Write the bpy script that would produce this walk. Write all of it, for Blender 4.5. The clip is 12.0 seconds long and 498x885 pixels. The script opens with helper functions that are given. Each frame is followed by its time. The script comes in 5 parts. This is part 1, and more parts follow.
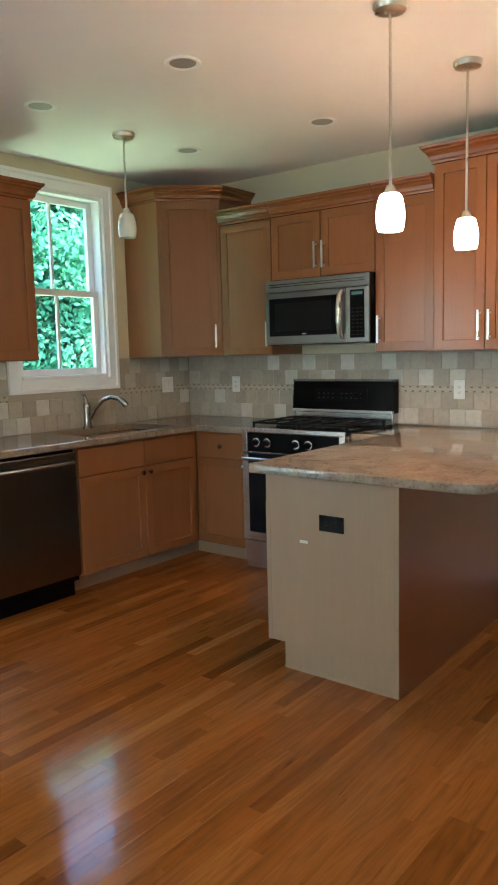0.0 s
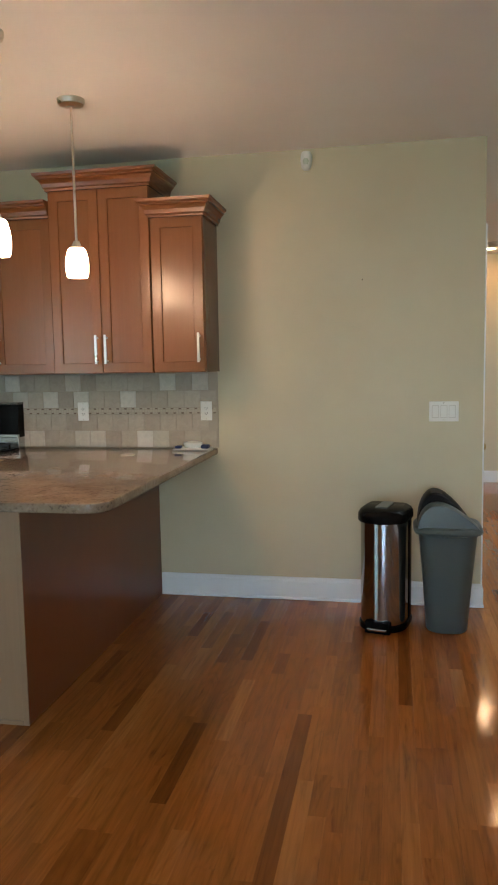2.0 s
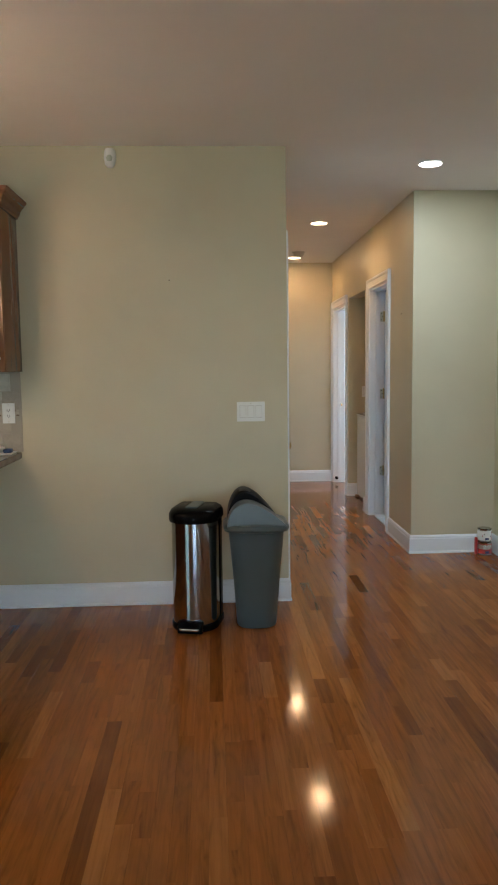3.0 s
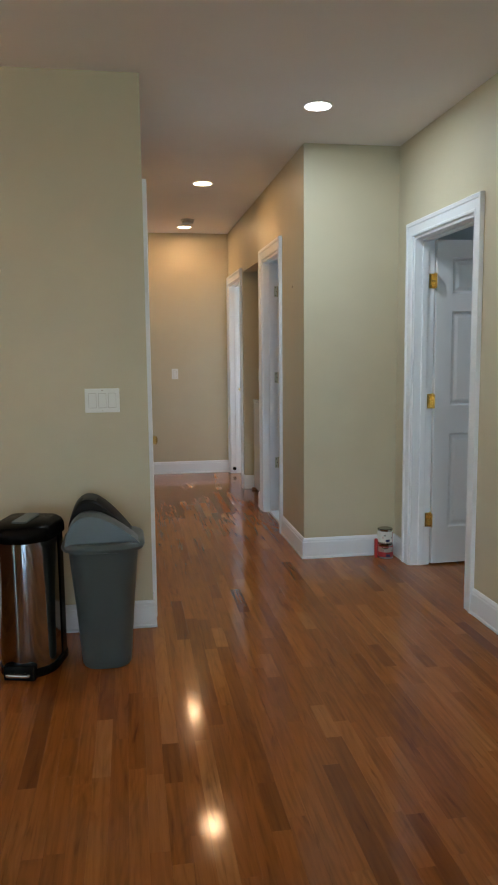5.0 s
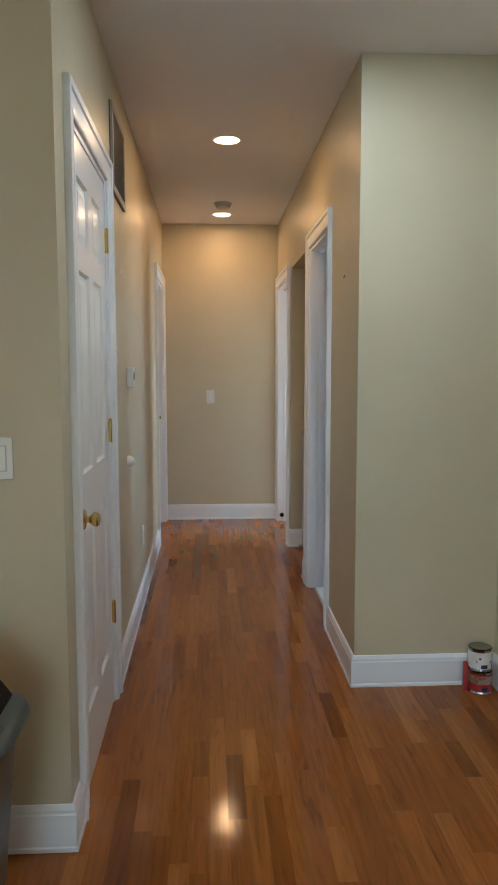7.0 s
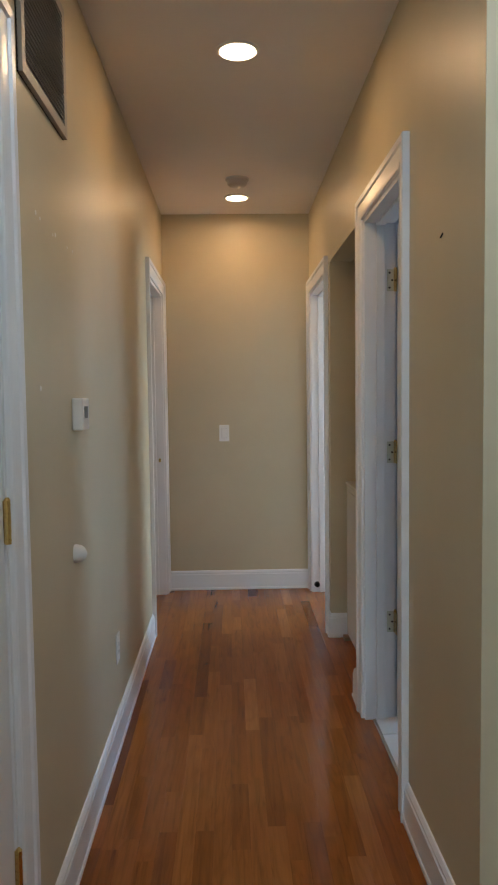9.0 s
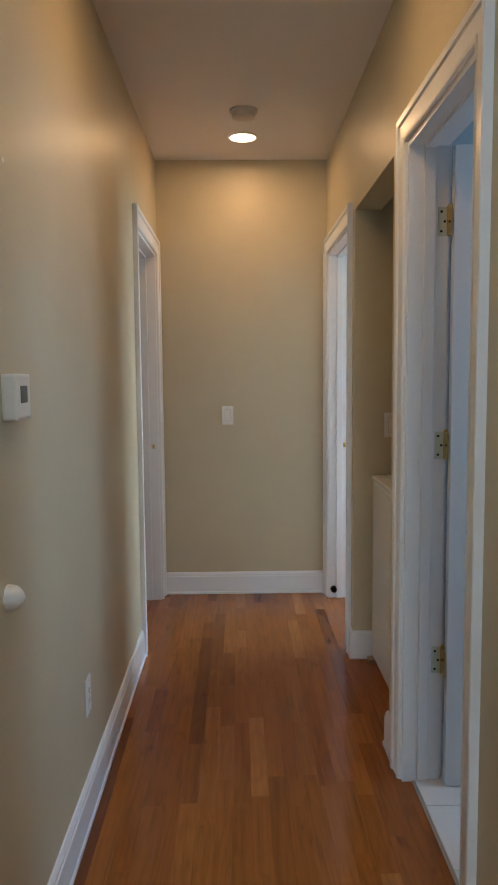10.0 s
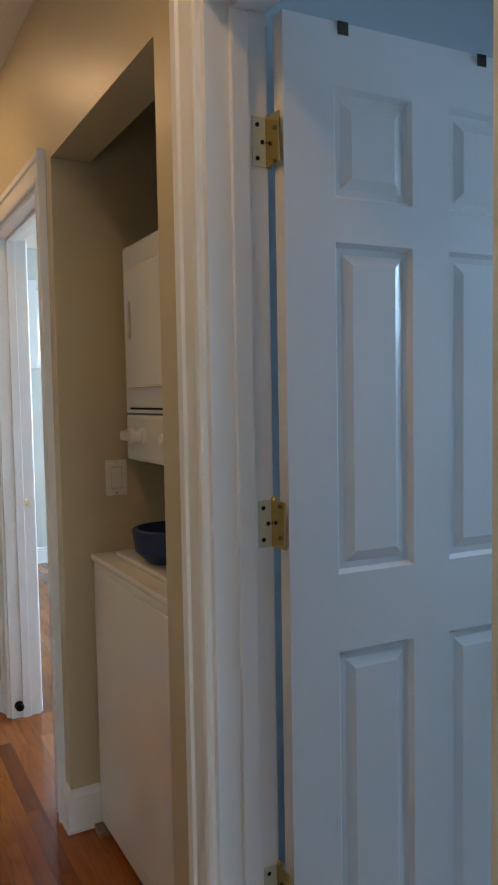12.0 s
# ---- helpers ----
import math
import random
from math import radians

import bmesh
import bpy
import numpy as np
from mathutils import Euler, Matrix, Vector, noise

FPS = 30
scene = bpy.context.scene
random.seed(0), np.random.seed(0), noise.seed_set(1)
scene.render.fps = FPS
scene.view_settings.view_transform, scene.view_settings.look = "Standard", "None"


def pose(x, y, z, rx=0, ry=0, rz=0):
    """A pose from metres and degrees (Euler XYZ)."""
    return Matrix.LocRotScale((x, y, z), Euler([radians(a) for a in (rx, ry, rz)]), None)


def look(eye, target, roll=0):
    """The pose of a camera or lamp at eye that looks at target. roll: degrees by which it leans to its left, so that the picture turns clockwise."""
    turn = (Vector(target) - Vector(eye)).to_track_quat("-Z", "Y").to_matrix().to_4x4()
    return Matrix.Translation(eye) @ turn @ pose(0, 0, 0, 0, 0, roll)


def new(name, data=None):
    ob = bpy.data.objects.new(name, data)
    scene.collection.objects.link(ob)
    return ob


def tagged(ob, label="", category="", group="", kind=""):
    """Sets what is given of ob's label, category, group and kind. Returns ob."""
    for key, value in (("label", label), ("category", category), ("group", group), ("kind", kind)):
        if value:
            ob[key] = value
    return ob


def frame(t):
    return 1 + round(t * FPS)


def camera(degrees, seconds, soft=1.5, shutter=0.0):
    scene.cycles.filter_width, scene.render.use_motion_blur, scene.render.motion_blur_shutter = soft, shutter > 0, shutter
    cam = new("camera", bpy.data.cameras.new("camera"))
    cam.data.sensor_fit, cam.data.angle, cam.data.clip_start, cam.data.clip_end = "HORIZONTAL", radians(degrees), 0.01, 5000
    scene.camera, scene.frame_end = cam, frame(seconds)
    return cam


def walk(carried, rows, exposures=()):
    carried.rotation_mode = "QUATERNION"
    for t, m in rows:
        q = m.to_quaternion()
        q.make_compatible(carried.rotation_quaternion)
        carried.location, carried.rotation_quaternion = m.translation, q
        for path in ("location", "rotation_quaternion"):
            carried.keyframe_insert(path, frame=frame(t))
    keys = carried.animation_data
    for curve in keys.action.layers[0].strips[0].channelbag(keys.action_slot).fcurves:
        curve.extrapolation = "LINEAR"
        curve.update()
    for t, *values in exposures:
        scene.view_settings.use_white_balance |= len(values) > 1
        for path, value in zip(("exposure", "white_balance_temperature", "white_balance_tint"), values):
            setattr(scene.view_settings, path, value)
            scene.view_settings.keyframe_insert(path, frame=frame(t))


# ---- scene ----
cam = camera(37.1, 12.0, soft=2.0)
PATH = [
    (0, (0.508, 0.578, 1.386), (-0.724, 2.135, 1.147), -1.4),
    (0.5, (0.509, 0.548, 1.387), (-0.537, 2.237, 1.153), -0.7),
    (1, (0.531, 0.543, 1.387), (-0.311, 2.343, 1.162), -0.8),
    (1.5, (0.566, 0.548, 1.393), (-0.056, 2.436, 1.177), -1.2),
    (2, (0.623, 0.552, 1.405), (0.241, 2.504, 1.198), -1.0),
    (2.5, (0.662, 0.579, 1.372), (0.52, 2.565, 1.184), -0.8),
    (3, (0.68, 0.584, 1.374), (0.777, 2.572, 1.176), -0.7),
    (3.5, (0.735, 0.624, 1.38), (1.027, 2.589, 1.151), -0.9),
    (3.7, (0.749, 0.669, 1.372), (1.087, 2.625, 1.131), -0.8),
    (5.3, (1.137, 1.504, 1.356), (1.429, 3.467, 1.11), -0.4),
    (5.5, (1.207, 1.66, 1.365), (1.444, 3.632, 1.127), -0.2),
    (6, (1.301, 2.063, 1.353), (1.443, 4.044, 1.121), -0.6),
    (6.5, (1.407, 2.456, 1.36), (1.528, 4.441, 1.151), -0.5),
    (6.7, (1.46, 2.614, 1.365), (1.576, 4.6, 1.16), -0.3),
    (8.3, (1.571, 3.836, 1.381), (1.635, 5.827, 1.2), -0.4),
    (8.5, (1.573, 3.978, 1.363), (1.619, 5.971, 1.205), -0.9),
    (9, (1.58, 4.302, 1.374), (1.626, 6.298, 1.245), -0.7),
    (9.5, (1.616, 4.647, 1.375), (1.641, 6.64, 1.22), 0.1),
    (10, (1.589, 4.98, 1.37), (1.618, 6.97, 1.18), -0.5),
    (10.5, (1.591, 5.279, 1.368), (1.702, 7.269, 1.206), -0.3),
    (11, (1.586, 5.574, 1.382), (1.913, 7.544, 1.258), 0.2),
    (11.5, (1.532, 5.869, 1.372), (2.191, 7.755, 1.263), -1.2),
    (12, (1.547, 6.138, 1.369), (2.504, 7.89, 1.245), -1.0),
]
EXPOSURES = [(0.0, 4.14), (0.5, 3.96), (1.0, 3.78), (1.5, 3.66), (2.0, 3.57), (2.5, 3.44), (3.0, 3.32), (3.7, 3.21), (6.7, 3.20), (8.5, 2.9), (10.0, 2.96), (12.0, 2.94)]
walk(cam, [(t, look(eye, target, roll)) for t, eye, target, roll in PATH], EXPOSURES)

# ---- plan, metres ----
CEIL = 2.612          # ceiling height
NORTH = 4.872         # kitchen back wall and the wall behind the bins
WEST = -3.47          # kitchen window wall
EAST = 2.745          # wall with the bedroom door
SOUTH = -4.2          # glazed wall behind the start
HALL_L, HALL_R, HALL_END, JUT = 1.115, 2.128, 9.49, 5.905
T = 0.12              # wall thickness

# ---- world, sun, large lights ----
world = bpy.data.worlds.new("sky")
scene.world = world
world.use_nodes = True
sky = world.node_tree.nodes.new("ShaderNodeTexSky")
sky.sky_type, sky.sun_disc, sky.sun_elevation, sky.sun_rotation = "NISHITA", False, radians(46), radians(64)
world.node_tree.links.new(sky.outputs[0], world.node_tree.nodes["Background"].inputs[0])
world.node_tree.nodes["Background"].inputs[1].default_value = 0.15


def lamp(name, kind, where, towards, power, colour, **more):
    data = bpy.data.lights.new(name, kind)
    data.energy, data.color = power, colour
    if kind == "AREA":
        data.shape, data.size = more.get("shape", "RECTANGLE"), more.get("size", 1)
        data.size_y = more.get("size_y", data.size)
        data.spread = more.get("spread", math.pi)
    elif kind == "SUN":
        data.angle = more.get("angle", 0.01)
    else:
        data.shadow_soft_size = more.get("soft", 0.03)
    ob = new(name, data)
    ob.matrix_world = look(where, towards)
    return ob


lamp("sun", "SUN", (20, 16, 24), (20 - 0.62, 16 - 0.3, 24 - 0.72), 4.2, (1, 0.95, 0.87), angle=radians(0.6))
DAY = (0.55, 0.80, 1.0)
for x in (-0.117, 0.75, 1.617):
    lamp("daylight_south", "AREA", (x, SOUTH - 0.02, 1.16), (x, 0, 2.1), 1.6, DAY, size=0.69, size_y=1.9)
# Added light for the unseen west opening, brightens the floor
lamp("daylight_west", "AREA", (WEST - 0.02, -0.6, 1.16), (0, -0.6, 0.7), 3.6, DAY, size=1.7, size_y=1.9)
# Unseen lamp below the sill, added for green bounce on ceiling and cabinet
lamp("daylight_garden", "AREA", (WEST - 0.55, 3.685, 0.62), (WEST + 0.9, 3.9, 1.9), 2.3, (0.62, 1.0, 0.62), size=0.9, size_y=0.7)
lamp("daylight_bathroom", "AREA", (4.18, 6.8, 1.65), (1.1, 6.75, 0.6), 2.35, (0.45, 0.70, 1.0), size=0.7, size_y=0.9, spread=radians(110))
lamp("daylight_end_room", "AREA", (5.18, 9.9, 1.55), (3, 9.6, 1.2), 12.5, (0.52, 0.78, 1.0), size=1.2, size_y=1.3)
lamp("daylight_bedroom", "AREA", (5.48, 3.4, 1.4), (2.75, 5.2, 1.0), 2.4, (0.66, 0.85, 1.0), size=1.3, size_y=1.3)
lamp("daylight_left_room", "AREA", (-1.38, 9.0, 1.5), (0, 9.0, 1.2), 0.8, (0.75, 0.9, 1.0), size=1.2, size_y=1.2)

# ---- materials ----
def grey(v):
    return (v, v, v)


class Nodes:
    """A material with a principled shader and short calls for its nodes."""

    def __init__(self, name):
        self.m = bpy.data.materials.new(name)
        self.m.use_nodes = True
        self.n, self.l = self.m.node_tree.nodes, self.m.node_tree.links
        self.p = self.n["Principled BSDF"]

    def set(self, name, value):
        if hasattr(value, "is_output"):
            self.l.new(value, self.p.inputs[name])
        else:
            self.p.inputs[name].default_value = (*value, 1) if isinstance(value, tuple) and len(value) == 3 else value
        return self

    def pos(self, scale=(1, 1, 1), jitter=None):
        g = self.n.new("ShaderNodeNewGeometry")
        out = g.outputs["Position"]
        if jitter is not None:
            a = self.n.new("ShaderNodeVectorMath")
            a.operation = "ADD"
            self.l.new(out, a.inputs[0])
            self.l.new(jitter, a.inputs[1])
            out = a.outputs[0]
        k = self.n.new("ShaderNodeMapping")
        k.inputs["Scale"].default_value = scale
        self.l.new(out, k.inputs[0])
        return k.outputs[0]

    def noise(self, vector, scale, detail=3.0, rough=0.55, distort=0.0):
        t = self.n.new("ShaderNodeTexNoise")
        t.inputs["Scale"].default_value, t.inputs["Detail"].default_value = scale, detail
        t.inputs["Roughness"].default_value, t.inputs["Distortion"].default_value = rough, distort
        self.l.new(vector, t.inputs["Vector"])
        return t.outputs["Fac"]

    def cells(self, vector, scale):
        t = self.n.new("ShaderNodeTexVoronoi")
        t.inputs["Scale"].default_value = scale
        self.l.new(vector, t.inputs["Vector"])
        return t.outputs["Color"], t.outputs["Distance"]

    def ramp(self, fac, *stops):
        r = self.n.new("ShaderNodeValToRGB")
        while len(r.color_ramp.elements) < len(stops):
            r.color_ramp.elements.new(0.5)
        for e, (at, colour) in zip(r.color_ramp.elements, stops):
            e.position, e.color = at, (*(grey(colour) if isinstance(colour, (int, float)) else colour), 1)
        self.l.new(fac, r.inputs[0])
        return r.outputs[0]

    def mix(self, fac, a, b, how="MIX"):
        x = self.n.new("ShaderNodeMix")
        x.data_type, x.blend_type = "RGBA", how
        for slot, value in ((0, fac), (6, a), (7, b)):
            if hasattr(value, "is_output"):
                self.l.new(value, x.inputs[slot])
            else:
                x.inputs[slot].default_value = (*value, 1) if isinstance(value, tuple) else value
        return x.outputs[2]

    def math(self, how, a, b):
        x = self.n.new("ShaderNodeMath")
        x.operation = how
        x.inputs[2].default_value = 0.5
        for slot, value in ((0, a), (1, b)):
            if hasattr(value, "is_output"):
                self.l.new(value, x.inputs[slot])
            else:
                x.inputs[slot].default_value = value
        return x.outputs[0]

    def rand(self):
        """A number of its own for each object and each joined piece."""
        o, g = self.n.new("ShaderNodeObjectInfo"), self.n.new("ShaderNodeNewGeometry")
        s = self.math("ADD", o.outputs["Random"], g.outputs["Random Per Island"])
        return self.math("FRACT", s, 0.0)

    def bump(self, height, strength, distance=0.002):
        b = self.n.new("ShaderNodeBump")
        b.inputs["Strength"].default_value, b.inputs["Distance"].default_value = strength, distance
        self.l.new(height, b.inputs["Height"])
        self.l.new(b.outputs[0], self.p.inputs["Normal"])
        return self


def paint(name, colour, rough=0.6, spread=0.06, scale=160.0, bump=0.12):
    k = Nodes(name)
    v = k.pos()
    big, fine = k.noise(v, 1.3, 4), k.noise(v, scale, 2)
    a, b = (tuple(c * (1 + s * spread) for c in colour) for s in (-1, 1))
    k.set("Base Color", k.ramp(big, (0.3, a), (0.7, b)))
    k.set("Roughness", rough)
    return k.bump(fine, bump, 0.0015).m if bump else k.m


def metal(name, colour, rough=0.3, stretch=(1, 1, 1), bump=0.012):
    k = Nodes(name)
    v = k.pos(stretch)
    n = k.noise(v, 220, 3)
    k.set("Base Color", k.ramp(n, (0.3, tuple(c * 0.88 for c in colour)), (0.7, colour))).set("Metallic", 1.0)
    k.set("Roughness", k.ramp(k.noise(k.pos(), 6, 3), (0.3, rough - 0.012), (0.7, rough + 0.012)))
    return k.bump(n, bump, 0.001).m


def plastic(name, colour, rough=0.4):
    made = paint(name, colour, rough, 0.05, 300, 0.05)
    if max(colour) < 0.02:
        made.node_tree.nodes["Principled BSDF"].inputs["Specular IOR Level"].default_value = 0.07
    return made


def glow(name, colour, strength):
    k = Nodes(name)
    k.set("Base Color", (0.8, 0.8, 0.8) if strength > 1 else (0.02, 0.04, 0.04)).set("Emission Color", colour).set("Emission Strength", strength).set("Roughness", 0.4)
    return k.m


def timber(name, dark, mid, light, rough, along="z", vary=0.5, coat=0.0, grain=1.0):
    """Wood whose grain runs along one axis of the world; each piece has its own tone."""
    k = Nodes(name)
    r = k.rand()
    comb = k.n.new("ShaderNodeCombineXYZ")
    for i, f in enumerate((37.0, 53.0, 71.0)):
        k.l.new(k.math("MULTIPLY", r, f), comb.inputs[i])
    long, wide = 1.6, 26.0
    scale = tuple(long if a == along else wide for a in "xyz")
    v = k.pos(scale, comb.outputs[0])
    g = k.noise(v, 1.0 * grain, 5 if vary < 0.2 else 2, 0.6, 0.8)
    fine = k.noise(k.pos(tuple(c * 9 for c in scale), comb.outputs[0]), 1.0 * grain, 3, 0.6)
    streak = k.mix(0.35 if vary < 0.2 else 0.03, k.ramp(g, (0.28, dark), (0.5, mid), (0.72, light)), k.ramp(fine, (0.3, dark), (0.7, light)))
    tone = k.ramp(r, (0.0, 1 - vary), (0.55, 1.0), (1.0, 1 + vary * 0.35))
    knots = (1.0, 1.0, 1.0) if vary < 0.2 else k.ramp(k.noise(k.pos(tuple(c * 0.28 for c in scale), comb.outputs[0]), 1.0, 3, 0.55, 1.0), (0.22, 1 - vary), (0.42, 1.0), (0.75, 1 + 0.2 * vary))
    k.set("Base Color", k.mix(1.0, k.mix(1.0, streak, tone, "MULTIPLY"), knots, "MULTIPLY"))
    k.set("Roughness", rough if vary < 0.2 else k.ramp(k.noise(k.pos(), 7, 4), (0.3, rough - 0.03), (0.75, rough + 0.06)))
    if coat:
        k.set("Coat Weight", coat).set("Coat Roughness", 0.1)
    if vary > 0.2:
        return k.m
    return k.bump(fine, 0.03, 0.0006).m


def oak():
    """Stained oak strips under a glossy finish: a tone for each strip, arched grain, pores, mineral streaks."""
    k = Nodes("oak_floor")
    r = k.rand()
    comb = k.n.new("ShaderNodeCombineXYZ")
    for i, f in enumerate((37.0, 53.0, 71.0)):
        k.l.new(k.math("MULTIPLY", r, f), comb.inputs[i])
    shift = comb.outputs[0]
    field = k.noise(k.pos((9, 1.1, 1), shift), 1.0, 2, 0.5, 0.4)
    rings = k.math("SINE", k.math("MULTIPLY", field, 62.0), 0.0)
    rings = k.math("MULTIPLY_ADD", rings, 0.5)
    grain = k.noise(k.pos((60, 2.4, 1), shift), 1.0, 4, 0.62, 0.5)
    pores = k.noise(k.pos((420, 16, 1), shift), 1.0, 2, 0.6)
    base = k.ramp(r, (0.0, (0.15, 0.043, 0.008)), (0.05, (0.205, 0.061, 0.0115)), (0.14, (0.25, 0.077, 0.015)), (0.3, (0.278, 0.087, 0.0172)), (0.7, (0.305, 0.099, 0.0205)), (0.93, (0.35, 0.122, 0.0275)), (1.0, (0.40, 0.152, 0.038)))
    arch = k.ramp(rings, (0.0, 0.80), (0.45, 1.0), (1.0, 1.07))
    colour = k.mix(0.45, base, arch, "MULTIPLY")
    colour = k.mix(1.0, colour, k.ramp(grain, (0.28, 0.72), (0.47, 0.98), (0.72, 1.15)), "MULTIPLY")
    colour = k.mix(0.22, colour, k.ramp(pores, (0.30, 0.62), (0.45, 1.0)), "MULTIPLY")
    streak = k.noise(k.pos((22, 2.6, 1), shift), 1.0, 3, 0.55, 1.2)
    colour = k.mix(1.0, colour, k.ramp(streak, (0.23, (0.50, 0.43, 0.40)), (0.33, (0.88, 0.85, 0.83)), (0.41, grey(1.0))), "MULTIPLY")
    k.set("Base Color", colour)
    k.set("Roughness", k.ramp(k.noise(k.pos(), 5, 4), (0.3, 0.085), (0.75, 0.13)))
    k.set("Specular IOR Level", 0.30)
    wave = k.noise(k.pos((26, 5, 1), shift), 1.0, 2, 0.5)
    return k.bump(wave, 0.2, 0.0012).m


M = {}
M["wall"] = paint("wall_paint", (0.555, 0.49, 0.345), 0.43)
M["wall_room"] = paint("room_paint", (0.62, 0.64, 0.62), 0.6)
M["wall_bath"] = paint("bathroom_paint", (0.46, 0.53, 0.58), 0.5)
M["ceiling"] = paint("ceiling_paint", (0.80, 0.765, 0.75), 0.8, 0.03, 90, 0.2)
M["trim"] = paint("white_trim_paint", (0.80, 0.82, 0.85), 0.3, 0.01, 60, 0.0)
M["door"] = paint("white_door_paint", (0.76, 0.77, 0.78), 0.28, 0.01, 120, 0.0)
M["oak"] = oak()
M["subfloor"] = paint("subfloor", (0.05, 0.025, 0.012), 0.8)
M["maple"] = timber("stained_maple", (0.20, 0.075, 0.0265), (0.218, 0.085, 0.0305), (0.232, 0.092, 0.034), 0.26, "z", 0.12, 0.0, 0.6)
M["crown"] = timber("stained_maple_crown", (0.165, 0.057, 0.018), (0.195, 0.069, 0.023), (0.225, 0.082, 0.028), 0.25, "x", 0.1, 0.0, 0.6)
M["panel_raw"] = timber("pale_maple_panel", (0.255, 0.15, 0.082), (0.272, 0.162, 0.09), (0.288, 0.174, 0.098), 0.42, "z", 0.05, 0.0, 0.5)
M["panel_red"] = timber("red_brown_panel", (0.145, 0.042, 0.0125), (0.155, 0.046, 0.014), (0.165, 0.050, 0.0155), 0.34, "z", 0.05, 0.0, 0.5)
for wood in ("maple", "crown", "panel_red"):
    M[wood].node_tree.nodes["Principled BSDF"].inputs["Specular IOR Level"].default_value = 0.45
M["steel"] = metal("brushed_steel", (0.40, 0.39, 0.37), 0.1, (1, 1, 0.04), 0.006)
M["steel_h"] = metal("brushed_steel_level", (0.21, 0.203, 0.19), 0.3, (0.04, 1, 1), 0.003)
M["dark_steel"] = metal("dark_brushed_steel", (0.20, 0.185, 0.17), 0.24, (1, 0.04, 1))
M["range_steel"] = metal("bright_range_steel", (0.62, 0.61, 0.59), 0.26, (0.04, 1, 1), 0.003)
M["nickel"] = metal("satin_nickel", (0.66, 0.62, 0.55), 0.28)
M["faucet_steel"] = metal("faucet_steel", (0.36, 0.35, 0.33), 0.25)
M["brass"] = metal("polished_brass", (0.78, 0.55, 0.2), 0.2)
M["black"] = plastic("black_plastic", (0.0035, 0.0033, 0.003), 0.25)
M["black_gloss"] = plastic("black_glass", (0.006, 0.006, 0.007), 0.07)
M["iron"] = plastic("cast_iron", (0.015, 0.015, 0.015), 0.6)
M["white"] = plastic("white_plastic", (0.78, 0.78, 0.76), 0.35)
M["enamel"] = plastic("white_enamel", (0.80, 0.80, 0.78), 0.1)
M["bin_grey"] = plastic("grey_bin_plastic", (0.062, 0.08, 0.081), 0.3)
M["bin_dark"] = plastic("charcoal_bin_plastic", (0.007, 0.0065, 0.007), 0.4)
M["navy"] = plastic("navy_plastic", (0.012, 0.03, 0.11), 0.5)
M["red_label"] = plastic("red_label", (0.40, 0.03, 0.03), 0.4)
M["lit_shade"] = glow("lit_frosted_glass", (1.0, 0.66, 0.42), 6.2)
M["warm_disc"] = glow("warm_lamp_disc", (1.0, 0.78, 0.50), 1.5)
M["cool_disc"] = glow("cool_lamp_disc", (0.80, 0.90, 1.0), 1.5)
M["off_disc"] = plastic("unlit_lamp_lens", (0.55, 0.53, 0.50), 0.4)
M["frost"] = plastic("unlit_frosted_glass", (0.55, 0.60, 0.52), 0.25)
# Darker grey puts the shade of the recess into a flat disc
M["baffle"] = paint("shaded_baffle_plastic", (0.30, 0.285, 0.265), 0.5)
M["button_grey"] = plastic("dark_button_grey", (0.03, 0.033, 0.034), 0.4)
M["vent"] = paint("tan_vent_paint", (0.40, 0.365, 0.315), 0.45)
M["sticker"] = plastic("pale_sticker", (0.55, 0.5, 0.42), 0.5)


def granite():
    k = Nodes("beige_granite")
    v = k.pos()
    warp = k.noise(v, 5, 5, 0.6, 1.5)
    base = k.ramp(warp, (0.3, (0.14, 0.098, 0.07)), (0.5, (0.21, 0.152, 0.112)), (0.7, (0.29, 0.222, 0.168)))
    tint, _ = k.cells(v, 170)
    grit = k.ramp(k.noise(v, 75, 3), (0.35, (0.06, 0.05, 0.045)), (0.43, (0.30, 0.235, 0.17)), (0.62, (0.34, 0.28, 0.215)), (0.72, (0.45, 0.41, 0.36)))
    k.set("Base Color", k.mix(0.32, base, grit)).set("Roughness", k.ramp(k.noise(v, 40, 2), (0.3, 0.05), (0.7, 0.09)))
    return k.m


def stone_tile():
    k = Nodes("tumbled_travertine")
    r, v = k.rand(), k.pos()
    tone = k.ramp(r, (0.0, (0.34, 0.285, 0.225)), (0.35, (0.39, 0.335, 0.27)), (0.72, (0.42, 0.37, 0.30)), (0.84, (0.54, 0.51, 0.455)), (1.0, (0.63, 0.605, 0.56)))
    veins = k.ramp(k.noise(v, 24, 5, 0.6, 1.2), (0.3, 0.88), (0.6, 1.03))
    k.set("Base Color", k.mix(1.0, tone, veins, "MULTIPLY")).set("Roughness", 0.5)
    return k.bump(k.noise(v, 90, 4), 0.25, 0.002).m


def leaf():
    k = Nodes("foliage")
    tone = k.ramp(k.rand(), (0.0, (0.055, 0.24, 0.165)), (0.5, (0.065, 0.265, 0.18)), (1.0, (0.08, 0.295, 0.19)))
    k.set("Base Color", tone).set("Roughness", 0.8).set("Specular IOR Level", 0.1)
    thin, both = k.n.new("ShaderNodeBsdfTranslucent"), k.n.new("ShaderNodeMixShader")
    k.l.new(tone, thin.inputs["Color"])
    both.inputs[0].default_value = 0.6
    k.l.new(k.p.outputs[0], both.inputs[1])
    k.l.new(thin.outputs[0], both.inputs[2])
    k.l.new(both.outputs[0], k.n["Material Output"].inputs["Surface"])
    return k.m


